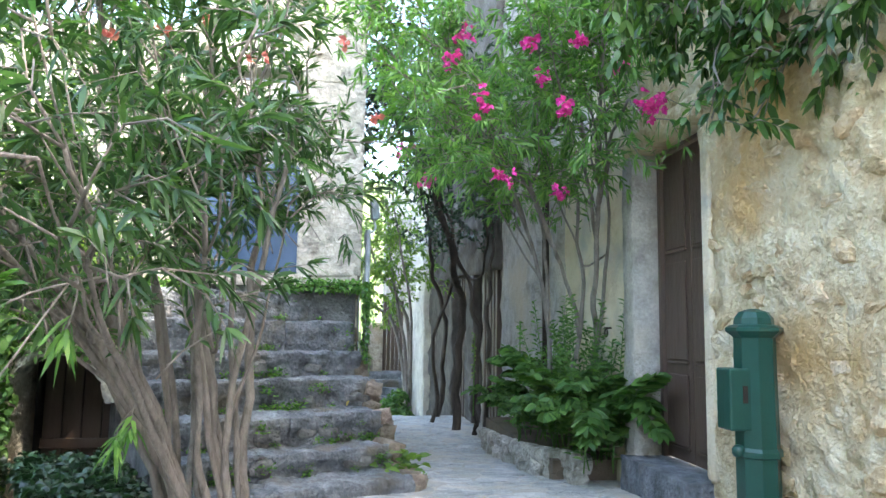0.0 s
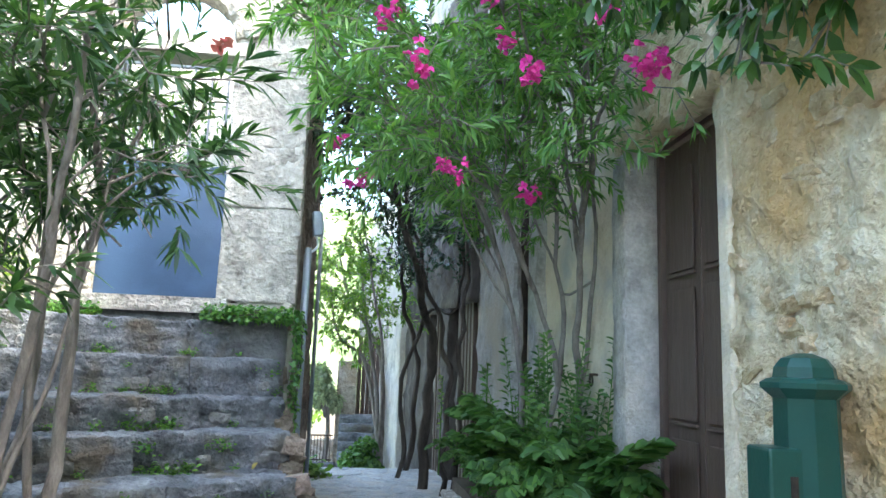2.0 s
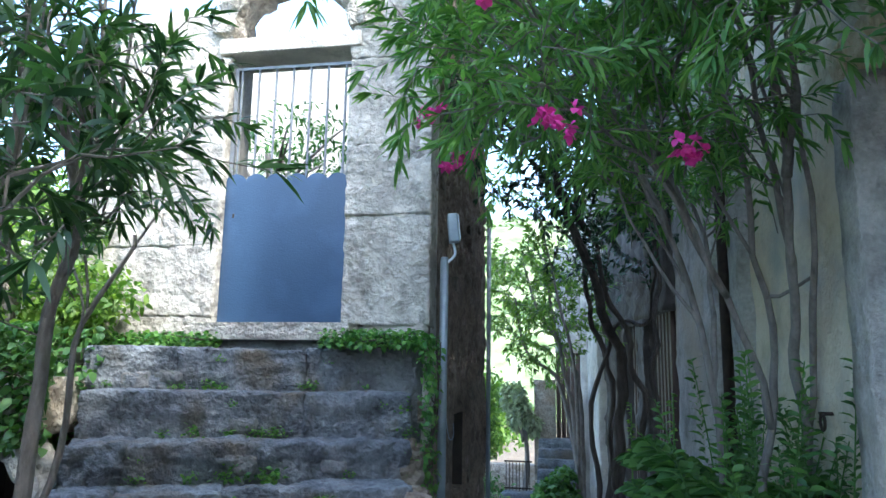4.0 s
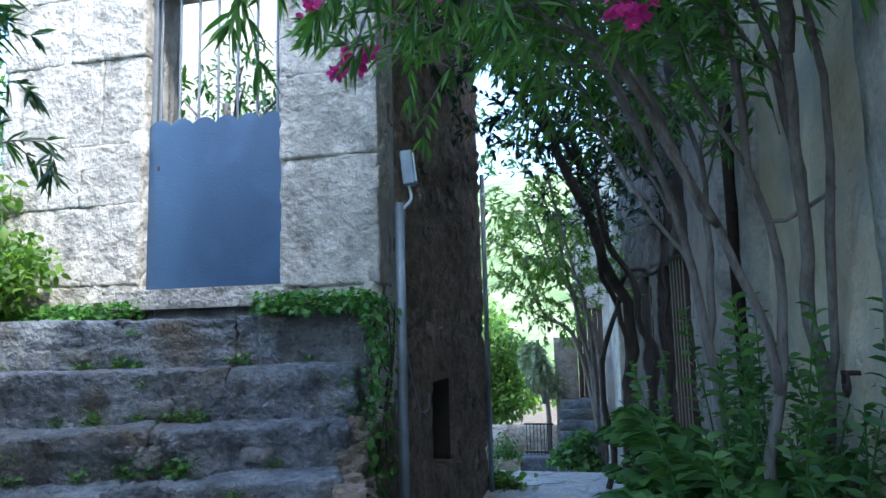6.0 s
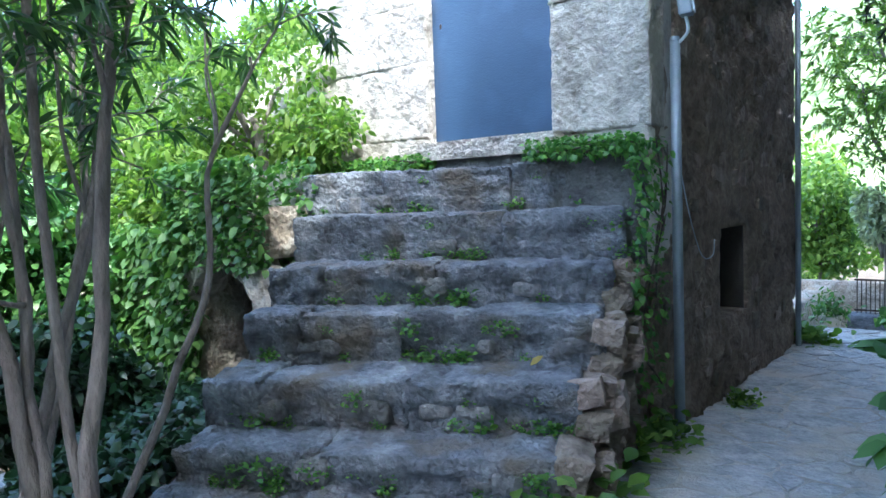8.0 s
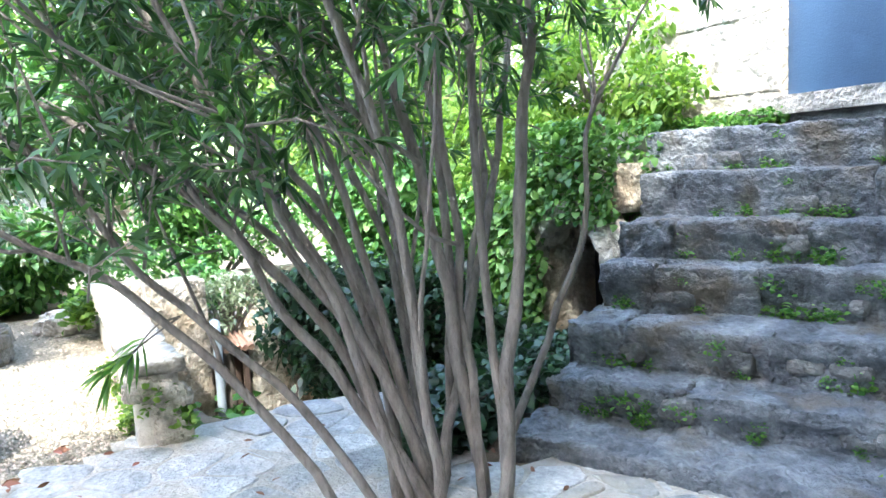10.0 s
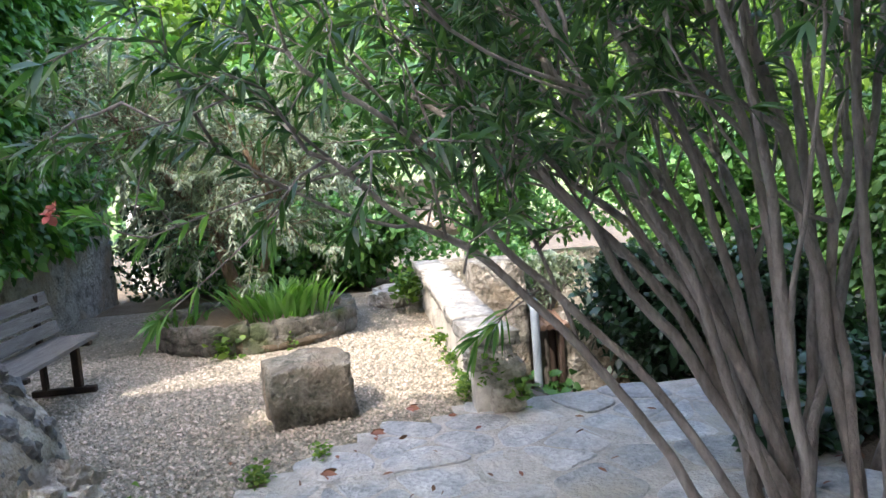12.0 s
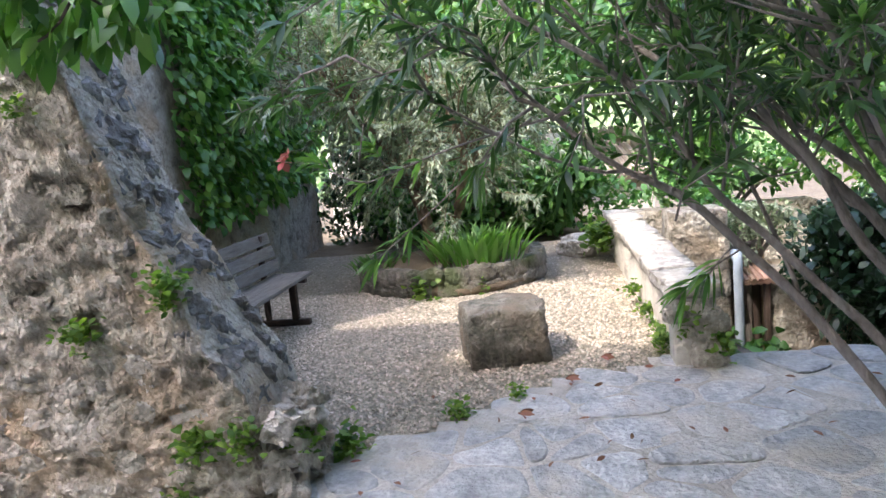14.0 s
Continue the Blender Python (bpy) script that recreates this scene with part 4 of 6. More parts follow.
bench = thing("bench", (-4.9, 1.0, 0), "weathered grey wooden slat bench with iron legs", "bench")
for i in range(3):
    part("seat_slat", mesh("seat_slat", *moved(box(-0.75, 0.75, -0.058, 0.058, -0.016, 0.016, 0.005), pose(-4.62, 1.50 - 0.122 * i, 0.42 - 0.004 * i, 0, 0, -1)), OLDWOOD), bench)
for i in range(3):
    part("back_slat", mesh("back_slat", *moved(box(-0.75, 0.75, -0.013, 0.013, -0.05, 0.05, 0.005), pose(-4.62, 1.24 - 0.028 * i, 0.52 + 0.118 * i, 13, 0, -1)), OLDWOOD), bench)
for x in (-5.18, -4.1):
    m = pose(x, 1.33, 0, 0, 0, -1)
    part("leg", mesh("leg", *join(moved(box(-0.03, 0.03, -0.24, 0.24, 0.0, 0.05, 0.008), m), moved(box(-0.03, 0.03, 0.08, 0.14, 0.05, 0.40, 0.008), m), moved(box(-0.03, 0.03, -0.16, -0.12, 0.05, 0.80, 0.008), m), moved(box(-0.03, 0.03, -0.2, 0.24, 0.37, 0.405, 0.008), m)), IRON), bench)

bed = thing("stone_flower_bed", (-6.9, 2.65, 0), "round raised bed edged with rough stones", "flower bed")
rng = np.random.default_rng(51)
part("soil", mesh("soil", *moved(rock(10, 2, 1.0, 0.05, (0.82, 0.86, 0.22)), pose(-6.85, 2.62, 0.05)), EARTH, True), bed)
bed_shapes = [mesh("edging_stone", *rock(5, 140 + k, 0.3, 0.22), BEDSTONE, True) for k in range(6)]
for i in range(26):
    a = 2 * math.pi * (i + 0.3 * rng.random()) / 26
    for c in range(2):
        m = pose(-6.85 + 0.86 * math.cos(a + c * 0.1), 2.62 + 0.92 * math.sin(a + c * 0.1), 0.06 + 0.12 * c, 6 * rng.normal(), 6 * rng.normal(), math.degrees(a) + 90) @ Matrix.Diagonal((0.10 + 0.05 * rng.random(), 0.075, 0.06 + 0.03 * rng.random(), 1))
        part("edging_stone", bed_shapes[int(rng.integers(6))], bed, "", m)

hyd = thing("green_street_fountain", (1.215, 4.76, 0), "dark green cast iron street standpipe with a side box", "standpipe")
HX, HY = 1.215, 4.76


def lathe(profile, cx, cy, sides=8, turn=22.5):
    return tube([(cx, cy, z) for r, z in profile], [r for r, z in profile], sides)


part("column", mesh("column", *lathe([(0.145, 0.0), (0.145, 0.10), (0.125, 0.12), (0.125, 0.62), (0.14, 0.63), (0.14, 0.66), (0.125, 0.68), (0.12, 1.33)], HX, HY, 8), GREEN), hyd)
part("cap", mesh("cap", *lathe([(0.118, 1.32), (0.135, 1.335), (0.165, 1.36), (0.165, 1.38), (0.14, 1.395), (0.118, 1.40), (0.112, 1.44), (0.085, 1.475), (0.03, 1.495)], HX, HY, 8), GREEN), hyd)
sb = part("side_box", mesh("side_box", *box(HX - 0.21, HX - 0.02, HY - 0.08, HY + 0.08, 0.78, 1.14, 0.012), GREEN), hyd)
part("lock_plate", mesh("lock_plate", *box(HX - 0.13, HX - 0.10, HY - 0.086, HY - 0.079, 0.94, 1.04, 0.002), IRON), sb)
part("knob", mesh("knob", *moved(rock(3, 1, 1, 0, (0.035, 0.035, 0.035)), pose(HX - 0.14, HY - 0.03, 0.66)), GREEN, True), hyd)

# raised planter along the right wall
planter = thing("stone_planter", (1.15, 8.6, 0), "low rough stone planter against the house wall", "planter")
part("soil", mesh("soil", *box(0.75, 1.44, 7.5, 10.9, -0.5, 0.12), EARTH), planter)
rng = np.random.default_rng(61)
for i in range(17):
    for c in range(2):
        y = 7.3 + 0.22 * i
        m = pose(0.74 + 0.1 * max(0, 8.2 - y) * 2.2 + 0.02 * rng.normal(), y, ground_z(0, y) + 0.06 + 0.14 * c, 8 * rng.normal(), 8 * rng.normal(), 90 + 8 * rng.normal()) @ Matrix.Diagonal((0.13, 0.09, 0.08, 1))
        part("planter_stone", stone_shapes[int(rng.integers(6))], planter, "", m)

# ---- far end of the lane ----
farst = thing("far_stairs", (-0.27, 18.5, -1.1), "grey stone steps up to a brown plank door", "stairs")
for i in range(7):
    part("step", mesh("step", *moved(worn_block(0.86, 0.5, 0.24, i, 0.08, 0.012, 0.01), pose(-0.27, 18.1 + 0.25 * i, -0.97 + 0.185 * i)), STEP, True), farst)
farhouse = thing("far_house", (-0.2, 20, -1), "pale stone house at the end of the lane", "house")
FF = lambda x0, x1, z0, z1, y=19.9: wall_piece(Vector((0, y, 0)), X, -Y, x0, x1, z0, z1, 0.4, 0.12, 0.05)
part("wall", mesh("wall", *join(FF(-0.34, 0.22, 2.1, 4.5), FF(0.22, 1.2, -1.5, 4.5)), LIME, True), farhouse)
part("side_wall", mesh("side_wall", *FF(-0.80, -0.34, -1.5, 1.5, 19.6), RUIN, True), farhouse, "rubble stub wall beside the door")
for q in range(5):
    part("plank", mesh("plank", *box(-0.335 + 0.11 * q + 0.003, -0.335 + 0.11 * (q + 1) - 0.003, 19.98, 20.03, 0.22, 2.1, 0.008), FARWOOD), farhouse)
fargate = thing("iron_gate", (-1.1, 19.0, -0.8), "small dark iron garden gate on a stone step", "gate")
for q in range(8):
    part("bar", mesh("bar", *tube([(-1.36 + 0.07 * q, 19.0, -0.78), (-1.36 + 0.07 * q, 19.0, -0.17)], [0.009, 0.009], 5), IRON), fargate)
for z0 in (-0.2, -0.74):
    part("rail", mesh("rail", *box(-1.40, -0.82, 18.985, 19.015, z0, z0 + 0.03), IRON), fargate)
gate_step = thing("gate_step", (-1.1, 18.95, -1.2), "grey stone step below the small gate", "step")
part("block", mesh("block", *moved(worn_block(0.75, 0.5, 0.4, 77, 0.08), pose(-1.1, 18.95, -0.98)), STEP, True), gate_step)
pot = thing("stone_pot", (-1.68, 18.2, -1.05), "pale stone planter pot beside the lane", "pot")
part("body", mesh("body", *tube([(-1.66, 18.2, -1.04), (-1.66, 18.2, -1.0), (-1.66, 18.2, -0.80), (-1.66, 18.2, -0.77), (-1.66, 18.2, -0.73)], [0.15, 0.16, 0.19, 0.21, 0.21], 16), PLASTER, True), pot)
part("plant", leaf_cloud("plant", np.random.default_rng(71), 300, lambda r: np.array([-1.66, 18.2, -0.6]) + r.normal(size=3) * 0.14, WEED, 0.12, 0.04), pot, "green leaves in the pot", kind="stuff")
terr = thing("garden_terrace_wall", (-5, 24, -2), "low rubble garden wall below the lane", "wall", kind="structure")
part("wall_face", mesh("wall_face", *join(wall_piece(Vector((0, 21.5, 0)), X, -Y, -6, -0.75, -3.5, -0.55, 0.4, 0.2, 0.05), wall_piece(Vector((-2.15, 0, 0)), Y, X, 13.5, 21.5, -2.5, -0.62, 0.4, 0.2, 0.05)), RUIN, True), terr)

lane_end = structure("lane_end", sheet("lane_end", -2.6, 1.0, 14.7, 27.0, 0.3, FLAG, -0.01), "grey stone lane falling away at the far end", "lane")

# hills beyond
hv, hf = [], []
nh = 60
for j in range(8):
    for i in range(nh + 1):
        a = math.pi * (-0.1 + 1.3 * i / nh)
        r = 60 + 22 * j
        h = -6 + 42 * math.sin(min(1, j / 6) * math.pi / 2) + 5 * noise.noise(Vector((math.cos(a) * 4, math.sin(a) * 4, j * 0.4))) * j * 0.5
        hv.append((r * math.cos(a), r * math.sin(a) + 10, h))
for j in range(7):
    for i in range(nh):
        a = j * (nh + 1) + i
        hf.append((a, a + 1, a + nh + 2, a + nh + 1))
structure("hillside_backdrop", mesh("hillside", hv, hf, HILL, True), "distant sunlit green hillside with pale rock", "backdrop")

# ---- plants ----
def shrub(name, at, label, category, stems, radius, rng, mat, forks=3, levels=2, length=0.5, up=0.3, spread=0.75, per=5, count=3, leaf=(0.13, 0.021), bark=BARK, tuft=9, keep=0.3, sides=8, keep_twig=None, taper=0.72, wander=0.035, limbs=0):
    """A many-stemmed shrub: each stem a part, its twigs one, its leaves one."""
    tree = thing(name, at, label, category)
    lines, branches = [], []
    for i, s in enumerate(stems):
        r0 = radius * (0.75 + 0.5 * rng.random())
        if lines and s[0][2] > at[2] + 0.6:
            s = [min((q for line in lines for q in line), key=lambda q: (q - Vector(s[0])).length)] + list(s[1:])
            r0 *= 0.6
        pts = smooth_path(s, 6, wander, i * 3.1)
        pts[0] = Vector(s[0])
        rad = [max(0.006, r0 * (1 - taper * k / (len(pts) - 1))) for k in range(len(pts))]
        part("stem", mesh("stem", *tube(pts, rad, sides, 0.25, i), bark, True), tree)
        lines.append(pts)
        for _ in range(limbs):
            k = int(len(pts) * (0.3 + 0.45 * rng.random()))
            d = (pts[k] - pts[k - 2]).normalized()
            ln = 0.7 + 0.8 * rng.random()
            side = Vector(rng.normal(size=3)) * 0.33
            line = smooth_path([pts[k], pts[k] + (d + side) * ln * 0.45, pts[k] + (d + side * 0.8 + Vector((0, 0, 0.12))) * ln], 5, wander, rng.random() * 50)
            line[0] = pts[k]
            part("limb", mesh("limb", *tube(line, [max(0.005, rad[k] * (0.62 - 0.42 * j / (len(line) - 1))) for j in range(len(line))], 7, 0.25, i), bark, True), tree)
            branches.append(line)
    lines += branches
    twigs = [t for t in shrub_branches(lines, rng, forks, levels, length, up, spread) if keep_twig is None or keep_twig(t[0][2])]
    part("twig", mesh("twig", *join(*[tube(p, [r, r * 0.8, r * 0.45], 5) for p, r in twigs]), bark, True), tree, kind="stuff")
    pos, way, ls, ws = whorls(twigs, rng, per, count, leaf[0], leaf[1], keep, tuft)
    part("crown", leaves("crown", pos, way, ls, ws, mat, 0.22, rng), tree, kind="stuff")
    return tree, twigs


def flowers(tree, centres, rng, mat, label="", radius=0.07, count=7):
    for c in centres:
        part("blossom", flower_mesh("blossom", c, radius, count, mat, rng), tree, label, kind="stuff")


rng = np.random.default_rng(101)
noise.seed_set(5)
OLE = [
    [(-2.04, 5.10, -0.05), (-2.17, 4.57, 0.75), (-2.22, 4.06, 1.22), (-2.21, 3.55, 1.60)],
    [(-2.04, 5.16, -0.05), (-2.12, 4.84, 0.56), (-2.22, 4.37, 1.10), (-2.26, 4.03, 1.51), (-2.3, 3.5, 2.0)],
    [(-2.05, 5.28, -0.05), (-2.29, 5.02, 0.72), (-2.55, 4.71, 1.24), (-2.84, 4.32, 1.85), (-3.0, 4.0, 2.4)],
    [(-2.03, 5.38, -0.05), (-2.07, 5.08, 0.76), (-2.02, 4.78, 1.42), (-1.96, 4.49, 1.95), (-1.9, 4.2, 2.5)],
    [(-2.05, 5.46, -0.05), (-2.11, 5.39, 1.08), (-2.14, 5.22, 1.81), (-2.14, 5.05, 2.29), (-2.0, 4.7, 2.9)],
    [(-1.98, 5.52, -0.05), (-2.17, 5.64, 1.36), (-2.36, 5.70, 2.22), (-2.6, 5.80, 2.9)],
    [(-2.05, 5.62, -0.05), (-2.28, 5.90, 1.16), (-2.49, 6.22, 1.98), (-2.69, 6.5, 2.75)],
    [(-1.99, 5.65, -0.05), (-1.90, 5.84, 1.35), (-1.86, 5.89, 2.10), (-1.9, 5.7, 2.75)],
    [(-2.23, 5.98, -0.05), (-2.37, 6.50, 0.90), (-2.33, 6.63, 1.67), (-2.2, 6.8, 2.25)],
    [(-2.25, 5.54, -0.05), (-2.69, 5.56, 1.07), (-3.13, 5.43, 1.79), (-3.45, 5.31, 2.48)],
    [(-2.20, 5.42, -0.05), (-2.66, 5.32, 1.04), (-3.15, 4.96, 1.65), (-3.64, 4.59, 2.19)],
    [(-2.23, 5.69, -0.05), (-2.74, 6.17, 1.27), (-3.11, 6.34, 2.25), (-3.31, 6.62, 2.97)],
    [(-2.12, 5.3, -0.05), (-2.45, 5.0, 0.9), (-2.75, 4.5, 1.5), (-3.0, 3.9, 1.95)],
    [(-2.0, 5.4, -0.05), (-1.9, 5.3, 1.0), (-1.7, 5.0, 1.9), (-1.5, 4.6, 2.6)],
    [(-2.1, 5.5, -0.05), (-2.2, 5.5, 1.5), (-2.5, 5.3, 2.7), (-2.7, 4.9, 3.8)],
    [(-2.15, 5.45, -0.05), (-2.35, 5.2, 1.4), (-2.5, 4.6, 2.5), (-2.4, 3.8, 3.3)],
    [(-2.0, 5.6, -0.05), (-2.0, 5.7, 1.6), (-1.9, 5.6, 2.8), (-1.6, 5.3, 3.7)],
    [(-2.2, 5.6, -0.05), (-2.5, 5.8, 1.5), (-3.0, 5.8, 2.8), (-3.3, 5.4, 3.7)],
    [(-2.1, 5.35, -0.05), (-2.5, 5.0, 1.3), (-3.0, 4.4, 2.4), (-3.2, 3.7, 3.0)],
    [(-2.12, 5.5, -0.05), (-2.55, 5.35, 0.95), (-3.05, 5.15, 1.55), (-3.7, 4.95, 2.0)],
    [(-2.2, 5.6, -0.05), (-2.7, 5.65, 1.0), (-3.3, 5.7, 1.6), (-3.9, 5.6, 2.15)],
    [(-2.1, 5.4, -0.05), (-2.4, 5.15, 0.85), (-2.9, 4.75, 1.45), (-3.4, 4.4, 1.8)],
]
oleander, tw = shrub("oleander_tree", (-2.1, 5.45, 0), "many-stemmed oleander with narrow dark green leaves beside the stairs", "oleander", [[Vector(s[0]) + Vector((0.3 * rng.random() - 0.15, 0.4 * rng.random() - 0.2, 0))] + s[1:] for s in OLE], 0.030, rng, LEAF, 2, 3, 0.40, 0.33, 0.85, 3, 3, (0.125, 0.019), keep=0.4, tuft=7, keep_twig=lambda p: p.z > (1.72 if p.y > 5.0 and p.x > -3.1 else 1.42) + 0.25 * min(1, max(0, p.x + 2.7)) and (p.x > -2.25 and p.y > 4.2 or noise.random() < 0.52), taper=0.6, wander=0.05, limbs=2)
flowers(oleander, [(-2.3, 2.60, 1.45), (-1.7, 4.3, 2.7), (-1.3, 4.5, 2.9), (-2.15, 4.1, 2.75), (-2.3, 3.9, 2.6), (-1.95, 4.2, 2.85), (-1.1, 4.75, 2.55)], rng, CORAL, "faded coral oleander flowers", 0.05, 2)

droop = [([Vector((-2.2, 4.42, 0.98)), Vector((-2.22, 4.33, 0.95)), Vector((-2.2, 4.24, 0.86))], 0.005),
         ([Vector((-2.2, 4.42, 0.98)), Vector((-2.26, 4.28, 0.88)), Vector((-2.24, 4.16, 0.80))], 0.005),
         ([Vector((-2.22, 3.75, 1.53)), Vector((-2.3, 3.30, 1.44)), Vector((-2.3, 2.90, 1.32))], 0.006),
         ([Vector((-2.3, 2.90, 1.32)), Vector((-2.3, 2.80, 1.35)), Vector((-2.3, 2.70, 1.42))], 0.005),
         ([Vector((-2.3, 3.02, 1.35)), Vector((-2.27, 2.98, 1.40)), Vector((-2.25, 2.96, 1.46))], 0.004),
         ([Vector((-2.26, 3.55, 1.50)), Vector((-2.3, 3.17, 1.19)), Vector((-2.32, 2.90, 0.99))], 0.005),
         ([Vector((-2.25, 3.60, 1.52)), Vector((-2.2, 3.45, 1.42)), Vector((-2.2, 3.38, 1.30))], 0.005)]
for pts, r0 in droop:
    part("drooping_twig", mesh("drooping_twig", *tube(smooth_path(pts, 4), [r0 * (1 - 0.06 * k) for k in range(9)], 6), BARK, True), oleander)
part("drooping_leaf", leaves("drooping_leaf", *whorls(droop, rng, 3, 3, 0.115, 0.018, 0.7, 11), LEAF2, 0.35, rng), oleander, kind="stuff")

low_limbs = [smooth_path(s, 6) for s in (OLE[0], OLE[1], OLE[2], OLE[3], OLE[4], OLE[9], OLE[10], OLE[12], OLE[15], OLE[18])]
low_twigs = [t for t in shrub_branches(low_limbs, rng, 3, 2, 0.38, 0.0, 0.8) if t[0][2].z > 1.25 and t[0][2].y < 5.1 and t[0][2].z - 1.2 > 0.45 * (t[0][2].y - 4.2)]
part("low_twig", mesh("low_twig", *join(*[tube(p, [r, r * 0.8, r * 0.45], 5) for p, r in low_twigs]), BARK, True), oleander, kind="stuff")
part("low_crown", leaves("low_crown", *whorls(low_twigs, rng, 3, 3, 0.125, 0.02, 0.3, 9), LEAF, 0.3, rng), oleander, kind="stuff")

OLE2 = [
    [(1.06, 7.95, 0.1), (1.10, 7.9, 1.0), (1.14, 7.8, 1.85), (0.81, 7.1, 3.0), (0.4, 6.2, 3.5)],
    [(1.30, 8.05, 0.1), (1.30, 7.95, 1.1), (1.22, 7.6, 2.0), (1.10, 7.0, 2.8), (0.95, 6.0, 3.2)],
    [(0.98, 8.35, 0.1), (0.92, 8.3, 1.5), (0.72, 8.4, 2.5), (0.2, 8.0, 3.4), (-0.4, 7.4, 3.6)],
    [(1.12, 7.85, 1.3), (0.86, 7.74, 2.2), (0.1, 7.0, 3.1), (-0.35, 6.2, 3.3)],
    [(0.92, 8.3, 1.5), (1.0, 8.8, 2.6), (0.6, 9.0, 3.6)],
    [(1.29, 7.9, 1.3), (1.22, 7.2, 2.7), (0.7, 6.5, 3.7)],
    [(1.0, 7.8, 2.0), (0.5, 7.4, 2.7), (0.0, 6.6, 2.75)],
    [(0.86, 7.74, 2.2), (0.4, 7.8, 3.2), (-0.3, 7.3, 4.2), (-0.7, 6.8, 4.5)],
    [(1.22, 7.6, 2.0), (0.95, 7.2, 3.4), (0.4, 6.6, 4.6)],
    [(0.72, 8.4, 2.5), (0.3, 8.6, 3.4), (-0.3, 8.6, 4.6)],
    [(1.14, 7.2, 2.6), (0.95, 6.7, 3.5), (0.8, 5.9, 4.2)],
]
rng = np.random.default_rng(102)
ole2, tw = shrub("pink_oleander", (1.12, 8.05, 0.1), "pink-flowering oleander leaning over the lane from a stone planter", "oleander", OLE2, 0.038, rng, LEAF2, 3, 3, 0.40, 0.25, 0.85, 4, 3, (0.115, 0.018), keep=0.3, tuft=9, keep_twig=lambda p: p.z > 2.6 and p.x < 1.3 and p.y > 5.2, wander=0.06, limbs=2)
PINKS = [(-0.27, 5.93, 3.11), (0.86, 5.45, 2.97), (0.95, 5.5, 2.98), (0.39, 5.87, 3.04), (-0.02, 6.29, 2.55), (-0.55, 7.2, 2.72), (0.35, 6.3, 3.45), (-0.45, 6.4, 3.55), (0.2, 6.2, 3.7), (0.5, 5.9, 3.6), (-0.3, 6.6, 3.9), (0.75, 5.6, 3.35), (-0.75, 7.3, 3.0), (0.55, 6.6, 2.5)]
flowers(ole2, PINKS, rng, PINK, "bright pink oleander flowers", 0.085, 12)

# laurel bough that hangs over the house wall
rng = np.random.default_rng(103)
LAU = [
    [(1.72, 3.85, 3.90), (1.65, 4.15, 3.40), (1.22, 4.30, 2.90), (1.10, 4.50, 2.60)],
    [(1.72, 3.95, 4.00), (1.50, 4.35, 3.50), (1.00, 4.60, 3.15), (0.95, 4.70, 2.65)],
    [(1.72, 4.15, 4.00), (1.60, 4.85, 3.70), (1.10, 5.15, 3.40)],
    [(1.72, 3.55, 3.80), (1.70, 3.75, 3.30), (1.50, 3.95, 3.00)],
    [(1.72, 4.25, 4.10), (1.30, 4.75, 3.70), (0.70, 5.05, 3.50)],
]
LAU += [
    [(1.7, 4.0, 4.1), (1.3, 4.3, 3.7), (1.1, 4.6, 3.3)],
    [(1.7, 3.6, 4.0), (1.25, 3.7, 3.6), (1.0, 3.9, 3.3)],
    [(1.7, 4.6, 4.2), (1.2, 4.9, 3.8), (0.8, 5.0, 3.5)],
    [(1.7, 3.2, 4.0), (1.3, 3.4, 3.5), (1.2, 3.5, 3.1)],
    [(1.7, 4.3, 4.4), (1.0, 4.4, 4.0), (0.5, 4.6, 3.7)],
    [(1.7, 3.5, 4.4), (1.1, 3.6, 4.0), (0.6, 3.8, 3.7)],
]
laurel, tw = shrub("laurel_bough", (1.6, 3.85, 3.6), "dark leafy bough hanging over the house wall", "branch", LAU, 0.014, rng, LAUREL, 4, 2, 0.26, -0.05, 0.7, 4, 2, (0.105, 0.042), keep=0.2, tuft=6, keep_twig=lambda p: p.z > 2.5)

# vines and old trunks on the right-hand wall further along
rng = np.random.default_rng(104)
vine = thing("wall_vine", (0.7, 12.5, -0.4), "old dark vine trunks climbing the house wall", "vine")
VT = [[(0.55, 12.6, -0.5), (0.62, 12.5, 1.0), (0.55, 12.2, 2.0), (0.25, 11.5, 2.6), (0.0, 11.2, 3.4), (-0.1, 10.8, 3.9)],
      [(0.75, 12.0, -0.5), (0.8, 12.0, 1.2), (0.6, 11.8, 2.2), (0.25, 11.9, 3.2), (0.15, 11.6, 4.2)],
      [(0.35, 13.6, -0.5), (0.3, 13.5, 1.2), (0.6, 13.2, 2.2), (1.0, 12.6, 2.3), (1.1, 12.3, 3.4)],
      [(0.5, 14.4, -0.5), (0.55, 14.3, 1.5), (0.3, 14.0, 2.8), (0.1, 13.0, 4.0)],
      [(0.85, 11.6, -0.4), (0.95, 11.7, 1.5), (1.0, 11.9, 3.0), (0.8, 11.4, 4.4)],
      [(0.25, 11.9, 3.2), (-0.3, 11.0, 3.9), (-0.8, 10.4, 4.4)],
      [(0.0, 11.2, 3.4), (-0.45, 11.6, 4.2), (-0.85, 11.9, 4.8)],
      [(0.15, 11.6, 4.2), (-0.1, 10.6, 4.7), (-0.5, 9.8, 5.0)]]
VL = []
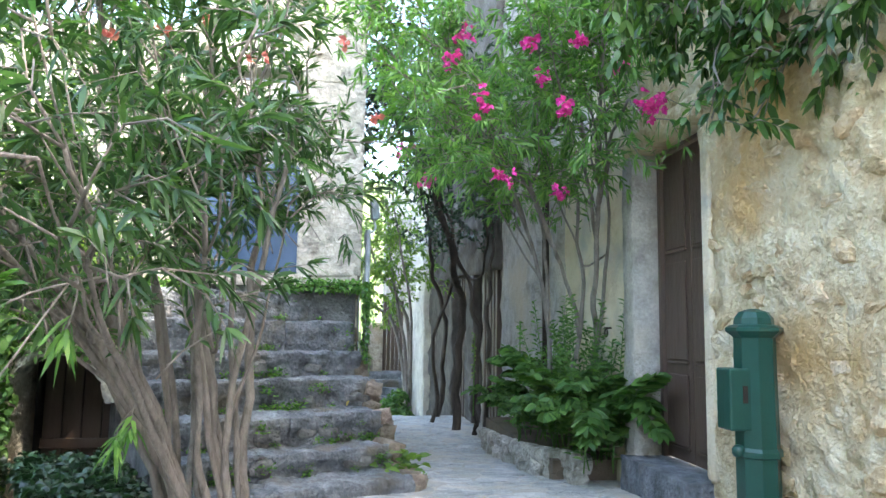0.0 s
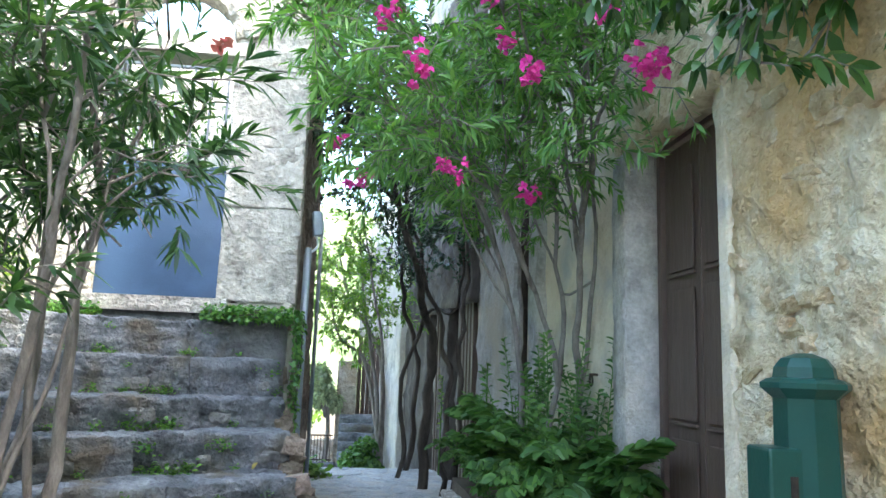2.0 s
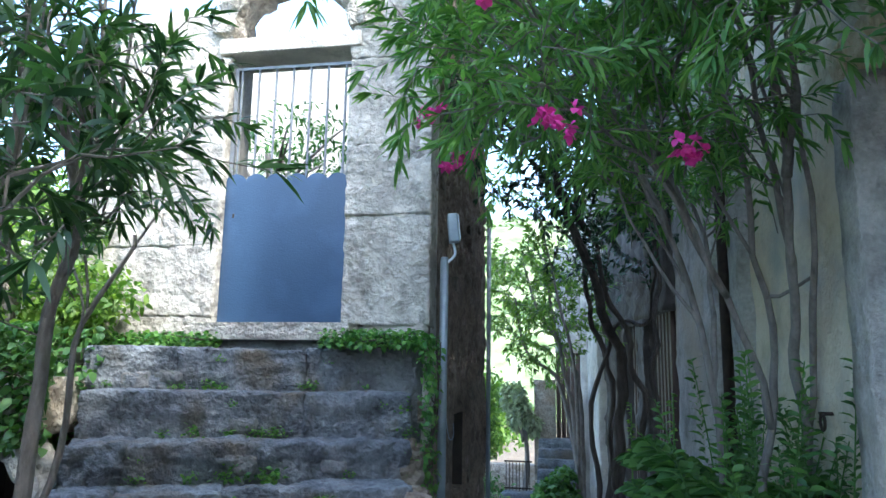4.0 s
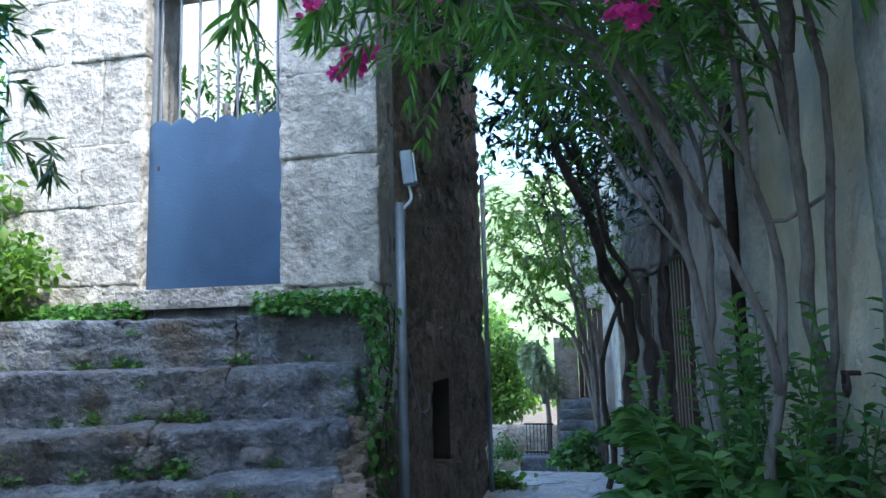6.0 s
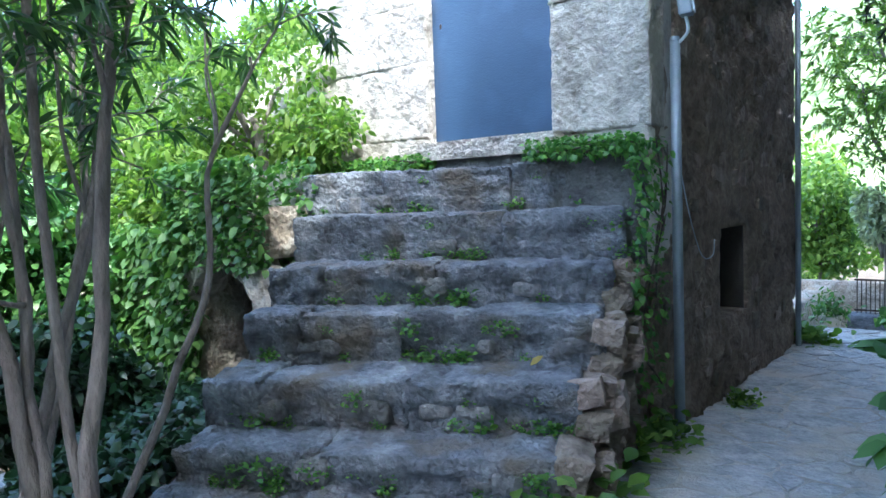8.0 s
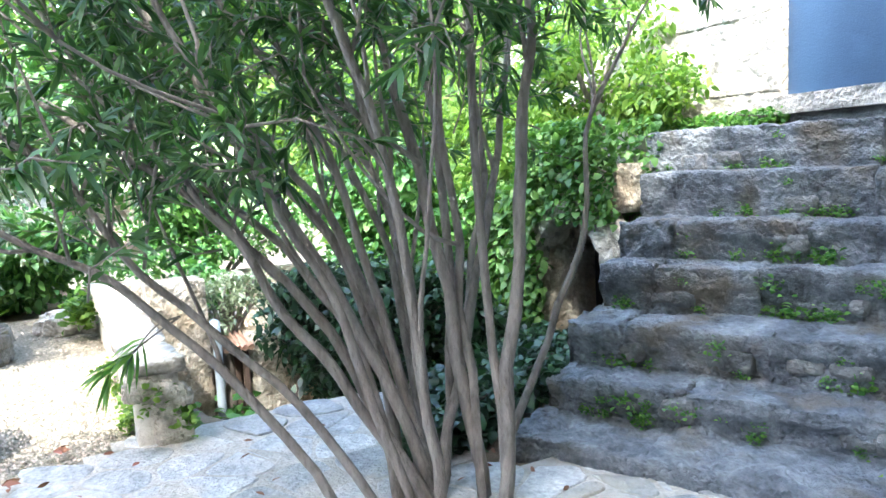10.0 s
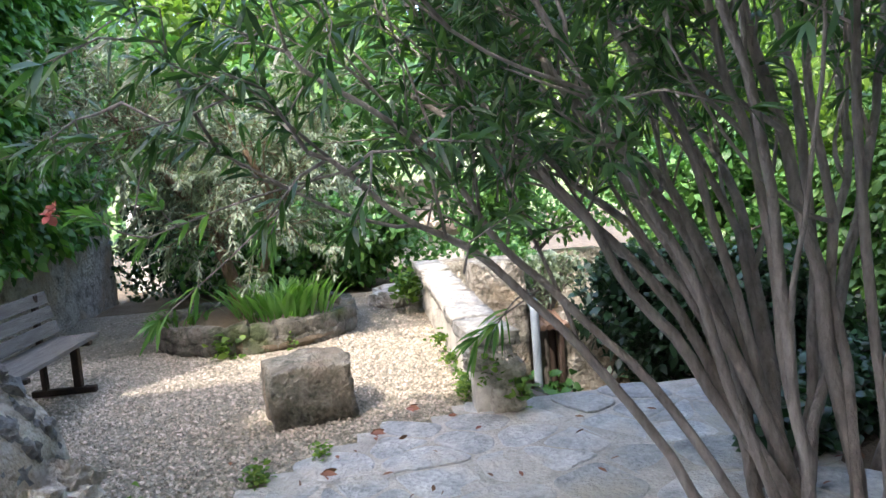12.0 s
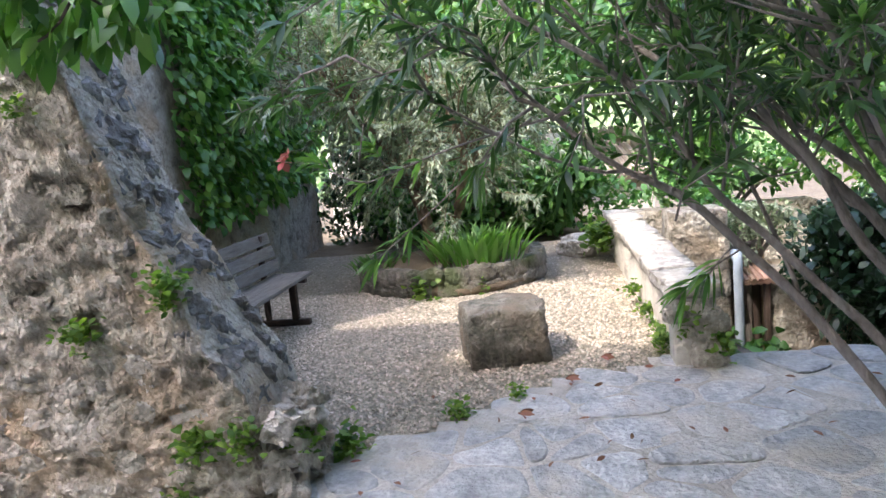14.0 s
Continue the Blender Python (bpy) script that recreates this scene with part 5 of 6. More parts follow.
for i, s in enumerate(VT):
    pts = smooth_path(s, 7, 0.13, i * 5.0)
    r0 = (0.075, 0.045, 0.04, 0.05, 0.04, 0.03, 0.03, 0.03)[i]
    part("vine_stem", mesh("vine_stem", *tube(pts, [r0 * (1 - 0.6 * k / (len(pts) - 1)) for k in range(len(pts))], 9, 0.5, i), VINEBARK, True), vine)
    VL.append(pts)
tw = shrub_branches(VL, rng, 6, 3, 0.6, 0.35, 0.8)
tw = [(p, r) for p, r in tw if p[2].z > 2.9 and p[2].x < 1.2]
part("twig", mesh("twig", *join(*[tube(p, [r, r * 0.8, r * 0.45], 4) for p, r in tw]), VINEBARK), vine, kind="stuff")
part("crown", leaves("crown", *whorls(tw, rng, 5, 4, 0.10, 0.026, 0.2, 9), DARKLEAF, 0.25, rng), vine, kind="stuff")
for y, w, xo, z1, look_of in ((11.02, 1.07, 1.23, 7.0, PIER), (9.35, 0.2, 1.31, 7.0, PIER)):
    part("wall_pier", mesh("wall_pier", *wall_piece(Vector((xo, 0, 0)), Y, -X, y - w, y + w, -0.8, z1, 0.3, 0.08, 0.025), look_of, True), house_r, "weathered rendered pier")
# stained wall whose dark colour also carries the shade under the vines
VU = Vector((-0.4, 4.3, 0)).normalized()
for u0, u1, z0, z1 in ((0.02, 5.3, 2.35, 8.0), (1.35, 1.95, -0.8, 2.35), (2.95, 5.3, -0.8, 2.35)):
    part("vine_face", mesh("vine_face", *wall_piece(Vector((1.12, 12.1, 0)), VU, Vector((-VU.y, VU.x, 0)), u0, u1, z0, z1, 0.35, 0.09, 0.06), VINEWALL, True), house_r, "brown stained wall behind the vines, darkened for their shade")
dp = thing("downpipe", (1.3, 9.72, 0), "dark slim downpipe on the house wall", "pipe")
part("pipe", mesh("pipe", *tube([(1.30, 9.72, -0.2), (1.30, 9.72, 5.5)], [0.045, 0.045], 10), IRON, True), dp)

# light green tree further down the lane
rng = np.random.default_rng(105)
FT = [[(0.15, 17.0, -0.6), (0.0, 17.0, 1.2), (-0.3, 16.8, 2.6), (-0.5, 16.4, 4.4)], [(0.2, 17.3, -0.6), (0.1, 17.5, 1.6), (-0.6, 17.8, 2.8), (-0.9, 17.6, 3.8)],
      [(0.1, 16.6, -0.6), (0.1, 16.0, 1.5), (-0.2, 15.4, 3.0), (-0.5, 15.0, 4.3)], [(0.2, 17.0, -0.6), (-0.2, 17.3, 1.4), (-0.8, 17.2, 2.0), (-1.0, 17.0, 3.0)]]
shrub("lane_tree", (0.15, 17, -0.6), "light green slender tree leaning over the lane", "tree", FT, 0.05, rng, BRIGHT, 7, 3, 0.6, 0.15, 0.9, 5, 3, (0.12, 0.03), keep=0.1)

# background foliage that closes the view
def foliage_mass(name, label, category, centres, count, mat, seed, size=(0.09, 0.05), trunk=True, lobes=9):
    """A leafy tree or bush: a trunk with limbs and many clumps of leaves with gaps between."""
    g = np.random.default_rng(seed)
    (cx, cy, cz), (rx, ry, rz), floor = centres
    tree = thing(name, (cx, cy, floor), label, category)
    clumps = []
    for k in range(lobes):
        d = g.normal(size=3)
        d /= np.linalg.norm(d)
        f = 0.35 + 0.6 * g.random()
        clumps.append((np.array([cx, cy, cz]) + d * f * np.array([rx, ry, rz]), 0.28 + 0.25 * g.random()))
    if trunk:
        part("trunk", mesh("trunk", *tube(smooth_path([(cx, cy, floor - 0.1), (cx + 0.1, cy, (floor + cz) / 2), (cx, cy, cz)], 4, 0.03), [0.07 - 0.004 * k for k in range(9)], 8, 0.3), BARK, True), tree)
        for c, s in clumps:
            a = Vector((cx, cy, (floor + 2 * cz) / 3))
            part("limb", mesh("limb", *tube(smooth_path([a, a.lerp(Vector(c), 0.5) + Vector((0, 0, 0.1)), c], 3, 0.03), [0.03 - 0.0035 * k for k in range(7)], 6), BARK, True), tree)

    def place(r):
        c, s = clumps[int(r.integers(len(clumps)))]
        d = r.normal(size=3)
        d /= np.linalg.norm(d) + 1e-6
        return c + d * s * np.array([rx, ry, rz]) * (0.55 + 0.5 * r.random())
    part("crown", leaf_cloud("crown", g, count, place, mat, size[0], size[1]), tree, kind="stuff")
    return tree


foliage_mass("garden_tree", "sunlit light green tree above the terrace", "tree", ((-5.3, 10.8, 3.2), (1.9, 1.4, 1.7), 1.0), 9000, BRIGHT, 201, (0.11, 0.045))
foliage_mass("garden_tree", "sunlit light green tree above the court", "tree", ((-8.2, 9.4, 2.6), (2.2, 1.6, 1.9), 0.0), 9000, BRIGHT, 202, (0.11, 0.045))
foliage_mass("garden_bush", "bright green bush behind the stairs", "bush", ((-4.6, 8.6, 2.3), (1.0, 0.6, 0.6), 1.5), 4500, BRIGHT, 203, (0.08, 0.04), True)
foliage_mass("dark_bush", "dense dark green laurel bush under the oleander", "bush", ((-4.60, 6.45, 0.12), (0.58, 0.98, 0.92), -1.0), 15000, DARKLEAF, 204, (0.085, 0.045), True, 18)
foliage_mass("grey_bush", "silvery shrub below the terrace", "bush", ((-5.9, 6.4, 0.1), (0.6, 0.5, 0.6), -1.3), 2600, OLIVE, 205, (0.06, 0.02), True)
foliage_mass("garden_bush", "green bush behind the low parapet", "bush", ((-6.6, 5.2, 0.35), (0.7, 0.4, 0.5), -1.2), 3200, IVY, 206, (0.07, 0.04), True)
foliage_mass("ivy_hedge", "broad ivy bank behind the gravel court", "hedge", ((-9.6, 3.1, 0.5), (1.0, 1.9, 0.8), 0.0), 14000, IVY, 207, (0.10, 0.07), True, 22)
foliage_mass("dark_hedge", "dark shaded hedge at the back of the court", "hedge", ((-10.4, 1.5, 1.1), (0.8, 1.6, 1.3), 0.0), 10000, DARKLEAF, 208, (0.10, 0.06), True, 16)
foliage_mass("back_tree", "tall leafy tree behind the court", "tree", ((-12.5, 2.0, 3.4), (1.8, 4.0, 2.6), 0.0), 16000, IVY, 209, (0.2, 0.1), True, 24)
foliage_mass("back_tree", "tall leafy tree beyond the lower houses", "tree", ((-12.5, 10.6, 2.6), (1.8, 2.8, 2.8), -1.2), 15000, BRIGHT, 210, (0.2, 0.1), True, 22)
foliage_mass("back_tree", "tall sunlit tree far behind the court", "tree", ((-16.5, 2.5, 6.0), (2.0, 6.5, 4.2), -1.0), 15000, BRIGHT, 217, (0.3, 0.15), True, 30)
foliage_mass("back_tree", "tall sunlit tree behind the lower houses", "tree", ((-15.5, 10.5, 5.6), (2.0, 4.5, 3.4), -1.2), 12000, BRIGHT, 218, (0.3, 0.15), True, 24)
foliage_mass("garden_bush", "green bush on the wall of the lower house", "bush", ((-7.6, 5.6, 0.95), (0.7, 0.9, 0.55), -1.1), 5000, IVY, 219, (0.08, 0.045), True, 14)
foliage_mass("grey_bush", "silvery shrub over the brown doorway", "bush", ((-5.55, 5.25, 0.5), (0.3, 0.4, 0.26), -1.2), 1500, OLIVE, 220, (0.06, 0.02), True)
foliage_mass("ivy_bush", "shaded ivy bush between the stairs and lower house", "bush", ((-6.2, 7.0, 0.9), (1.0, 0.7, 0.9), -1.2), 7000, IVY, 222, (0.085, 0.06), True, 16)
foliage_mass("back_tree", "leafy sunlit tree beside the retaining wall", "tree", ((-9.0, 8.3, 1.8), (2.0, 1.0, 1.6), -0.5), 11000, BRIGHT, 215, (0.13, 0.06), True, 18)
foliage_mass("garden_bush", "light green bush on the retaining wall", "bush", ((-5.6, 8.1, 1.5), (1.4, 0.5, 0.7), 1.2), 8000, BRIGHT, 216, (0.09, 0.045), True, 16)
foliage_mass("valley_tree", "sunlit green tree in the valley below the lane", "tree", ((-5.5, 36, 0.0), (3.0, 3.0, 2.6), -4.0), 6000, BRIGHT, 211, (0.3, 0.15), True, 14)
foliage_mass("valley_tree", "sunlit green tree beyond the garden wall", "tree", ((-2.9, 23.5, 0.6), (1.2, 1.0, 1.5), -2.0), 5000, BRIGHT, 221, (0.16, 0.08), True, 14)
foliage_mass("flowering_shrub", "pale variegated shrub at the end of the lane", "shrub", ((-1.05, 19.5, 0.75), (0.45, 0.4, 0.7), -1.0), 3500, PALELEAF, 212, (0.11, 0.06), True)
foliage_mass("lane_bush", "green bush at the foot of the wall", "bush", ((-0.2, 16.2, -0.35), (0.4, 0.7, 0.3), -0.6), 1500, WEED, 213, (0.10, 0.06), True)
foliage_mass("roof_tree", "oleander crown above the gate wall", "tree", ((-3.6, 11.4, 4.2), (1.2, 0.8, 0.7), 1.9), 900, IVY, 214, (0.10, 0.03))

# olive tree in the round bed
rng = np.random.default_rng(106)
OLV = [[(-6.85, 2.45, 0.2), (-6.95, 2.35, 0.7), (-7.1, 2.1, 1.3), (-7.0, 1.6, 2.2)], [(-6.9, 2.6, 0.2), (-6.8, 2.75, 0.75), (-6.9, 3.0, 1.3), (-7.0, 3.4, 2.0)],
       [(-6.95, 2.35, 0.6), (-7.4, 2.2, 1.3), (-7.9, 2.0, 2.0)], [(-6.82, 2.75, 0.75), (-6.5, 2.9, 1.4), (-6.4, 2.6, 2.1)], [(-7.1, 2.1, 1.3), (-6.7, 1.8, 1.8), (-6.5, 1.5, 2.3)]]
shrub("olive_tree", (-6.87, 2.5, 0.2), "twin-trunked olive tree with silvery leaves in a stone bed", "olive tree", OLV, 0.065, rng, OLIVE, 13, 3, 0.55, 0.12, 0.9, 8, 5, (0.068, 0.016), OLIVEBARK, keep=0.0, tuft=9)

# iris clump and acanthus
def blades(name, label, category, centre, spread, count, length, width, mat, seed, lean=0.7, droop=0.45):
    g = np.random.default_rng(seed)
    plant = thing(name, centre, label, category)
    a, r = g.random(count) * 2 * math.pi, np.sqrt(g.random(count))
    pos = np.stack([centre[0] + np.cos(a) * r * spread[0], centre[1] + np.sin(a) * r * spread[1], np.full(count, centre[2])], 1)
    way = np.stack([np.cos(a) * lean * r + 0.2 * g.normal(size=count), np.sin(a) * lean * r + 0.2 * g.normal(size=count), np.ones(count)], 1)
    shapes = [leaves("leaf_blade", [(0, 0, 0)], [(0.25 + 0.12 * k, 0, 1)], length * (0.75 + 0.09 * k), width, mat, droop, g) for k in range(5)]
    for k in range(count):
        turn = math.degrees(math.atan2(way[k][1], way[k][0]))
        out = math.hypot(way[k][0], way[k][1])
        part("leaf_blade", shapes[k % 5], plant, "", pose(*pos[k], 0, 18 * min(1.2, out) - 12, turn))
    return plant


blades("iris_clump", "fan of fresh green iris leaves in the stone bed", "iris", (-6.35, 2.92, 0.2), (0.28, 0.45), 190, 0.62, 0.04, CREEP, 301, 0.55, 0.28)
blades("iris_clump", "fan of fresh green iris leaves in the stone bed", "iris", (-6.5, 1.9, 0.2), (0.25, 0.25), 60, 0.32, 0.03, WEED, 302)


def acanthus(at, scale, seed):
    """Broad lobed leaves on arching stalks."""
    g = np.random.default_rng(seed)
    plant = thing("acanthus", at, "lush acanthus with deeply cut dark green leaves in the planter", "plant", "acanthus along the wall")
    for k in range(11):
        a = 2 * math.pi * k / 11 + g.normal() * 0.2
        d = Vector((math.cos(a), math.sin(a), 0))
        L = scale * (0.4 + 0.25 * g.random())
        p0, p1, p2 = Vector(at), Vector(at) + d * L * 0.4 + Z * L * 0.9, Vector(at) + d * L * 0.95 + Z * L * (0.55 + 0.7 * g.random())
        line = smooth_path([p0, p1, p2], 6)
        pos, way, ls, ws = [], [], [], []
        for i, p in enumerate(line[3:]):
            f = i / (len(line) - 4)
            axis = (line[min(i + 4, len(line) - 1)] - line[i + 2]).normalized()
            s = axis.cross(Z).normalized()
            for sg in (-1, 1):
                for h in (0.15, 0.6, 1.1):
                    pos.append(p)
                    way.append(axis * h + s * sg * 0.9)
                    ls.append(L * 0.34 * (1 - 0.7 * abs(f - 0.45)))
                    ws.append(L * 0.13)
        pos.append(p2); way.append(axis); ls.append(L * 0.2); ws.append(L * 0.12)
        part("leaf", leaves("leaf", pos, way, np.array(ls), np.array(ws), WEED, 0.2, g), plant)
    return plant


for i, (x, y, s) in enumerate([(1.10, 7.35, 1.0), (1.02, 7.85, 1.05), (1.22, 7.15, 0.95), (1.0, 8.5, 0.85), (0.98, 9.3, 0.7), (0.95, 10.3, 0.6), (1.2, 8.3, 1.15), (1.26, 7.7, 1.2), (0.92, 11.2, 0.6)]):
    acanthus((x, y, 0.1), s * 1.2, 400 + i)


def leafy_clump(at, spread, stems, height, seed):
    """Upright weed stems set with narrow leaves all the way up."""
    g = np.random.default_rng(seed)
    plant = thing("tall_weed", at, "tall narrow-leaved green weed beside the wall", "weed", "tall weeds by the wall")
    pos, way, ls, ws = [], [], [], []
    for _ in range(stems):
        base = Vector((at[0] + spread[0] * g.normal() * 0.5, at[1] + spread[1] * g.normal() * 0.5, at[2]))
        h = height * (0.65 + 0.5 * g.random())
        tip = base + Vector((0.18 * g.normal(), 0.18 * g.normal(), h))
        line = smooth_path([base, base.lerp(tip, 0.5) + Vector((0.03 * g.normal(), 0.03 * g.normal(), 0.05)), tip], 4)
        part("stalk", mesh("stalk", *tube(line, [0.007 - 0.0005 * k for k in range(len(line))], 5), WEED), plant)
        n = int(h / 0.022)
        for k in range(n):
            f = 0.12 + 0.88 * k / n
            p = base.lerp(tip, f)
            a = 2.4 * k + g.normal() * 0.3
            pos.append(p)
            way.append((math.cos(a), math.sin(a), 0.35 + 0.5 * f))
            ls.append(0.15 * (1.05 - 0.5 * f) * (0.8 + 0.4 * g.random()))
            ws.append(0.028)
    part("foliage", leaves("foliage", pos, way, np.array(ls), np.array(ws), WEED, 0.35, g), plant, kind="stuff")


for i, (x, y, n, h) in enumerate([(1.2, 7.55, 14, 1.4), (1.1, 8.05, 14, 1.4), (1.22, 8.6, 12, 1.5), (1.1, 7.2, 9, 1.0), (1.05, 9.0, 9, 1.0)]):
    leafy_clump((x, y, 0.1), (0.28, 0.35), n, h, 430 + i)
rng = np.random.default_rng(107)
for x, y, h in ((0.72, 8.75, 1.35), (1.0, 7.6, 0.85), (0.62, 11.2, 1.2)):
    spike = thing("acanthus_flower_spike", (x, y, 0.1), "tall acanthus flower spike with pale bracts", "flower", "acanthus flower spikes")
    part("stalk", mesh("stalk", *tube([(x, y, 0.1), (x + 0.01, y, 0.1 + h)], [0.011, 0.006], 6), WEED), spike)
    n = 60
    zz = 0.1 + h * (0.45 + 0.55 * rng.random(n))
    aa = rng.random(n) * 6.28
    part("bracts", leaves("bracts", np.stack([np.full(n, x), np.full(n, y), zz], 1), np.stack([np.cos(aa), np.sin(aa), np.full(n, 0.3)], 1), 0.05, 0.03, WHITEPETAL if y < 8 else BRIGHT, 0.3, rng), spike, kind="stuff")

# creepers on walls
rng = np.random.default_rng(108)


def creeper(name, label, at, count, place, mat, out, size=(0.085, 0.065), seed=1):
    g = np.random.default_rng(seed)
    c = thing(name, at, label, "creeper")
    for _ in range(4):
        line = sorted((Vector(place(g)) for _ in range(4)), key=lambda v: v.z)
        part("runner", mesh("runner", *tube(smooth_path(line, 4), [0.006] * 13, 5), VINEBARK), c)
    part("foliage", leaf_cloud("foliage", g, count, place, mat, size[0], size[1], out, 0.4), c, kind="stuff")
    return c


def on_court(r):
    x = -9.9 + 4.0 * r.random() ** 0.9
    hang = 0.85 + 0.5 * noise.noise(Vector((x * 1.5, 2, 0))) + max(0, (-8.2 - x)) * 0.3
    z = hang + (4.9 - hang) * r.random() ** 0.8
    return np.array([x, 0.16 + 0.28 * r.random() + 0.18 * noise.noise(Vector((x * 2, z * 2, 1))), z])


creeper("wall_creeper", "green virginia creeper hanging over the court wall", (-6, 0.2, 1.5), 12500, on_court, CREEP, (0, 1.2, -0.8), (0.10, 0.075), 501)
creeper("cellar_ivy", "bright ivy covering the retaining wall", (-4.6, 7.5, 0), 11000, lambda r: np.array([-4.2 - 4.8 * r.random() ** 1.3, 7.72 - 0.18 * r.random(), -1.0 + 2.4 * r.random()]), WEED, (0, -1.2, -0.5), (0.07, 0.055), 502)
creeper("cellar_ivy", "bright ivy over the arched cellar opening", (-3.9, 7.75, 1.3), 2600, lambda r: np.array([-4.5 + 1.2 * r.random(), 7.74 - 0.16 * r.random() + 0.5 * (r.random() < 0.3), 1.05 + 0.8 * r.random()]), WEED, (0, -1, 0.2), (0.06, 0.05), 507)
def under_oleander(r):
    y = 5.5 + 2.05 * r.random()
    return np.array([-2.42 - 0.5 * max(0.0, y - 5.8) - min(0.8, 0.2 + 1.1 * (y - 5.5)) * r.random(), y, 0.02 + 0.2 * r.random() ** 1.6])


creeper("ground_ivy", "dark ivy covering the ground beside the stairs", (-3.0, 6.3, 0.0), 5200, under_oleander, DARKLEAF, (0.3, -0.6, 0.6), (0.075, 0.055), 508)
creeper("stair_creeper", "green creeping plant on the top of the stairs", (-1.5, 9.0, 1.8), 1300, lambda r: np.array([-1.9 + 0.8 * r.random(), 9.13 - 0.30 * r.random(), 1.76 + 0.13 * r.random() ** 2]), CREEP, (0, -0.5, 0.8), (0.042, 0.034), 503)
creeper("stair_creeper", "green creeping plant on the top of the stairs", (-3.5, 9.0, 1.8), 2000, lambda r: np.array([-4.3 + 1.5 * r.random(), 9.1 - 0.3 * r.random(), 1.76 + 0.10 * r.random() ** 2]), CREEP, (0, -0.5, 0.8), (0.042, 0.034), 504)
creeper("stair_creeper", "trailing creeper down the side of the stairs", (-1.1, 9.2, 1.2), 520, lambda r: np.array([-1.08 + 0.08 * r.random(), 8.72 + 0.55 * r.random() ** 1.5, 1.85 - 1.7 * r.random() ** 1.6]), CREEP, (0.8, -0.5, -0.3), (0.045, 0.035), 505)
creeper("wall_top_leaves", "fresh creeper leaves hanging over the ruined wall", (-2.1, 1.6, 2.6), 330, lambda r: np.array([-2.2 + 0.3 * r.random(), 1.45 + 0.75 * r.random(), 1.98 + 0.55 * r.random() ** 1.4]), CREEP, (0.5, 0, -1.4), (0.10, 0.06), 506)


# small weeds in joints
def weed(at, size, count, seed, mat=WEED, label="small green weed in a stone joint"):
    g = np.random.default_rng(seed)
    w = thing("weed", at, label, "weed", "weeds in joints")
    a = g.random(count) * 6.28
    pos = np.array(at) + g.normal(size=(count, 3)) * size * np.array([0.45, 0.3, 0.3])
    way = np.stack([np.cos(a), np.sin(a), 0.3 + g.random(count)], 1)
    part("foliage", leaves("foliage", pos, way, size * 0.45 * (0.6 + 0.8 * g.random(count)), size * 0.28, mat, 0.3, g), w)


rng = np.random.default_rng(109)
for i in range(85):
    k = int(rng.integers(1, 7))
    rx, ry, z, wide = STEPS[k]
    u = wide * rng.random() * 0.95
    p = Vector((rx, ry, 0)) - SV * u + SU * 0.0
    weed((p.x, p.y, (STEPS[k - 1][2] if rng.random() < 0.75 else z - 0.12) + 0.02), 0.045 + 0.06 * rng.random() ** 2, 45, 600 + i, CREEP)
for i, (x, y, z, s) in enumerate([(-2.15, 1.57, 0.77, 0.11), (-2.10, 2.08, 0.28, 0.13), (-2.10, 2.27, 0.28, 0.12), (-2.17, 2.0, 0.97, 0.11), (-2.17, 1.99, 0.90, 0.08), (-2.08, 2.0, 0.06, 0.09), (-2.25, 2.50, 0.22, 0.12), (-2.35, 2.48, 0.10, 0.10), (-3.62, 4.42, 0.28, 0.15), (-3.6, 4.6, 0.14, 0.14), (-4.1, 4.33, 0.08, 0.1), (-4.6, 4.32, 0.1, 0.1), (-5.2, 4.3, 0.12, 0.1), (-3.95, 4.32, 0.06, 0.1), (-7.2, 4.2, 0.25, 0.25), (-6.0, 2.45, 0.05, 0.22), (-6.05, 3.0, 0.05, 0.14), (-3.0, 3.1, 0.02, 0.1), (-3.2, 3.4, 0.02, 0.08), (-0.85, 7.7, 0.05, 0.25), (-0.7, 7.2, 0.02, 0.25), (-0.95, 8.5, 0.0, 0.22), (-0.98, 9.1, -0.1, 0.2), (-1.0, 13.5, -0.25, 0.3), (-0.95, 10.6, -0.25, 0.15), (-2.27, 1.39, 1.77, 0.09), (-2.55, 2.6, 0.05, 0.14)]):
    weed((x, y, z), s, int(60 + 300 * s), 700 + i, BRIGHT, "fresh green weed tuft at the foot of the stones")
for i, (x, y) in enumerate([(-5.8, 5.6)]):
    weed((-4.95, 5.22, -0.42), 0.26, 90, 800, IVY, "large-leaved green plant by the brown doorway")

# fallen leaves and twig
rng = np.random.default_rng(110)
litter = new("fallen_leaves", leaves("fallen_leaves", np.stack([-3.6 + 4.3 * rng.random(150), 2.6 + 4.0 * rng.random(150), np.full(150, 0.028)], 1), np.stack([rng.normal(size=150), rng.normal(size=150), 0.15 * rng.random(150)], 1), 0.06, 0.022, DEADLEAF, 0.0, rng))
tagged(litter, "scattered dry brown leaves on the flagstones", "leaves", kind="stuff")
for x, y in ((-3.72, 3.91), (-2.86, 3.42), (-3.35, 3.68)):
    dl = thing("dry_leaf", (x, y, 0.04), "single curled reddish dry leaf on the ground", "leaf", "dry leaves")
    part("blade", leaves("blade", [(x, y, 0.05)] * 3, [(0.3, 1, 0.1), (-0.4, 0.9, 0.15), (0.8, 0.4, 0.1)], 0.09, 0.04, DEADLEAF, 0.1, rng), dl)
yl = thing("yellow_leaf", (-1.25, 7.6, 0.58), "single yellow fallen leaf on a stair tread", "leaf")
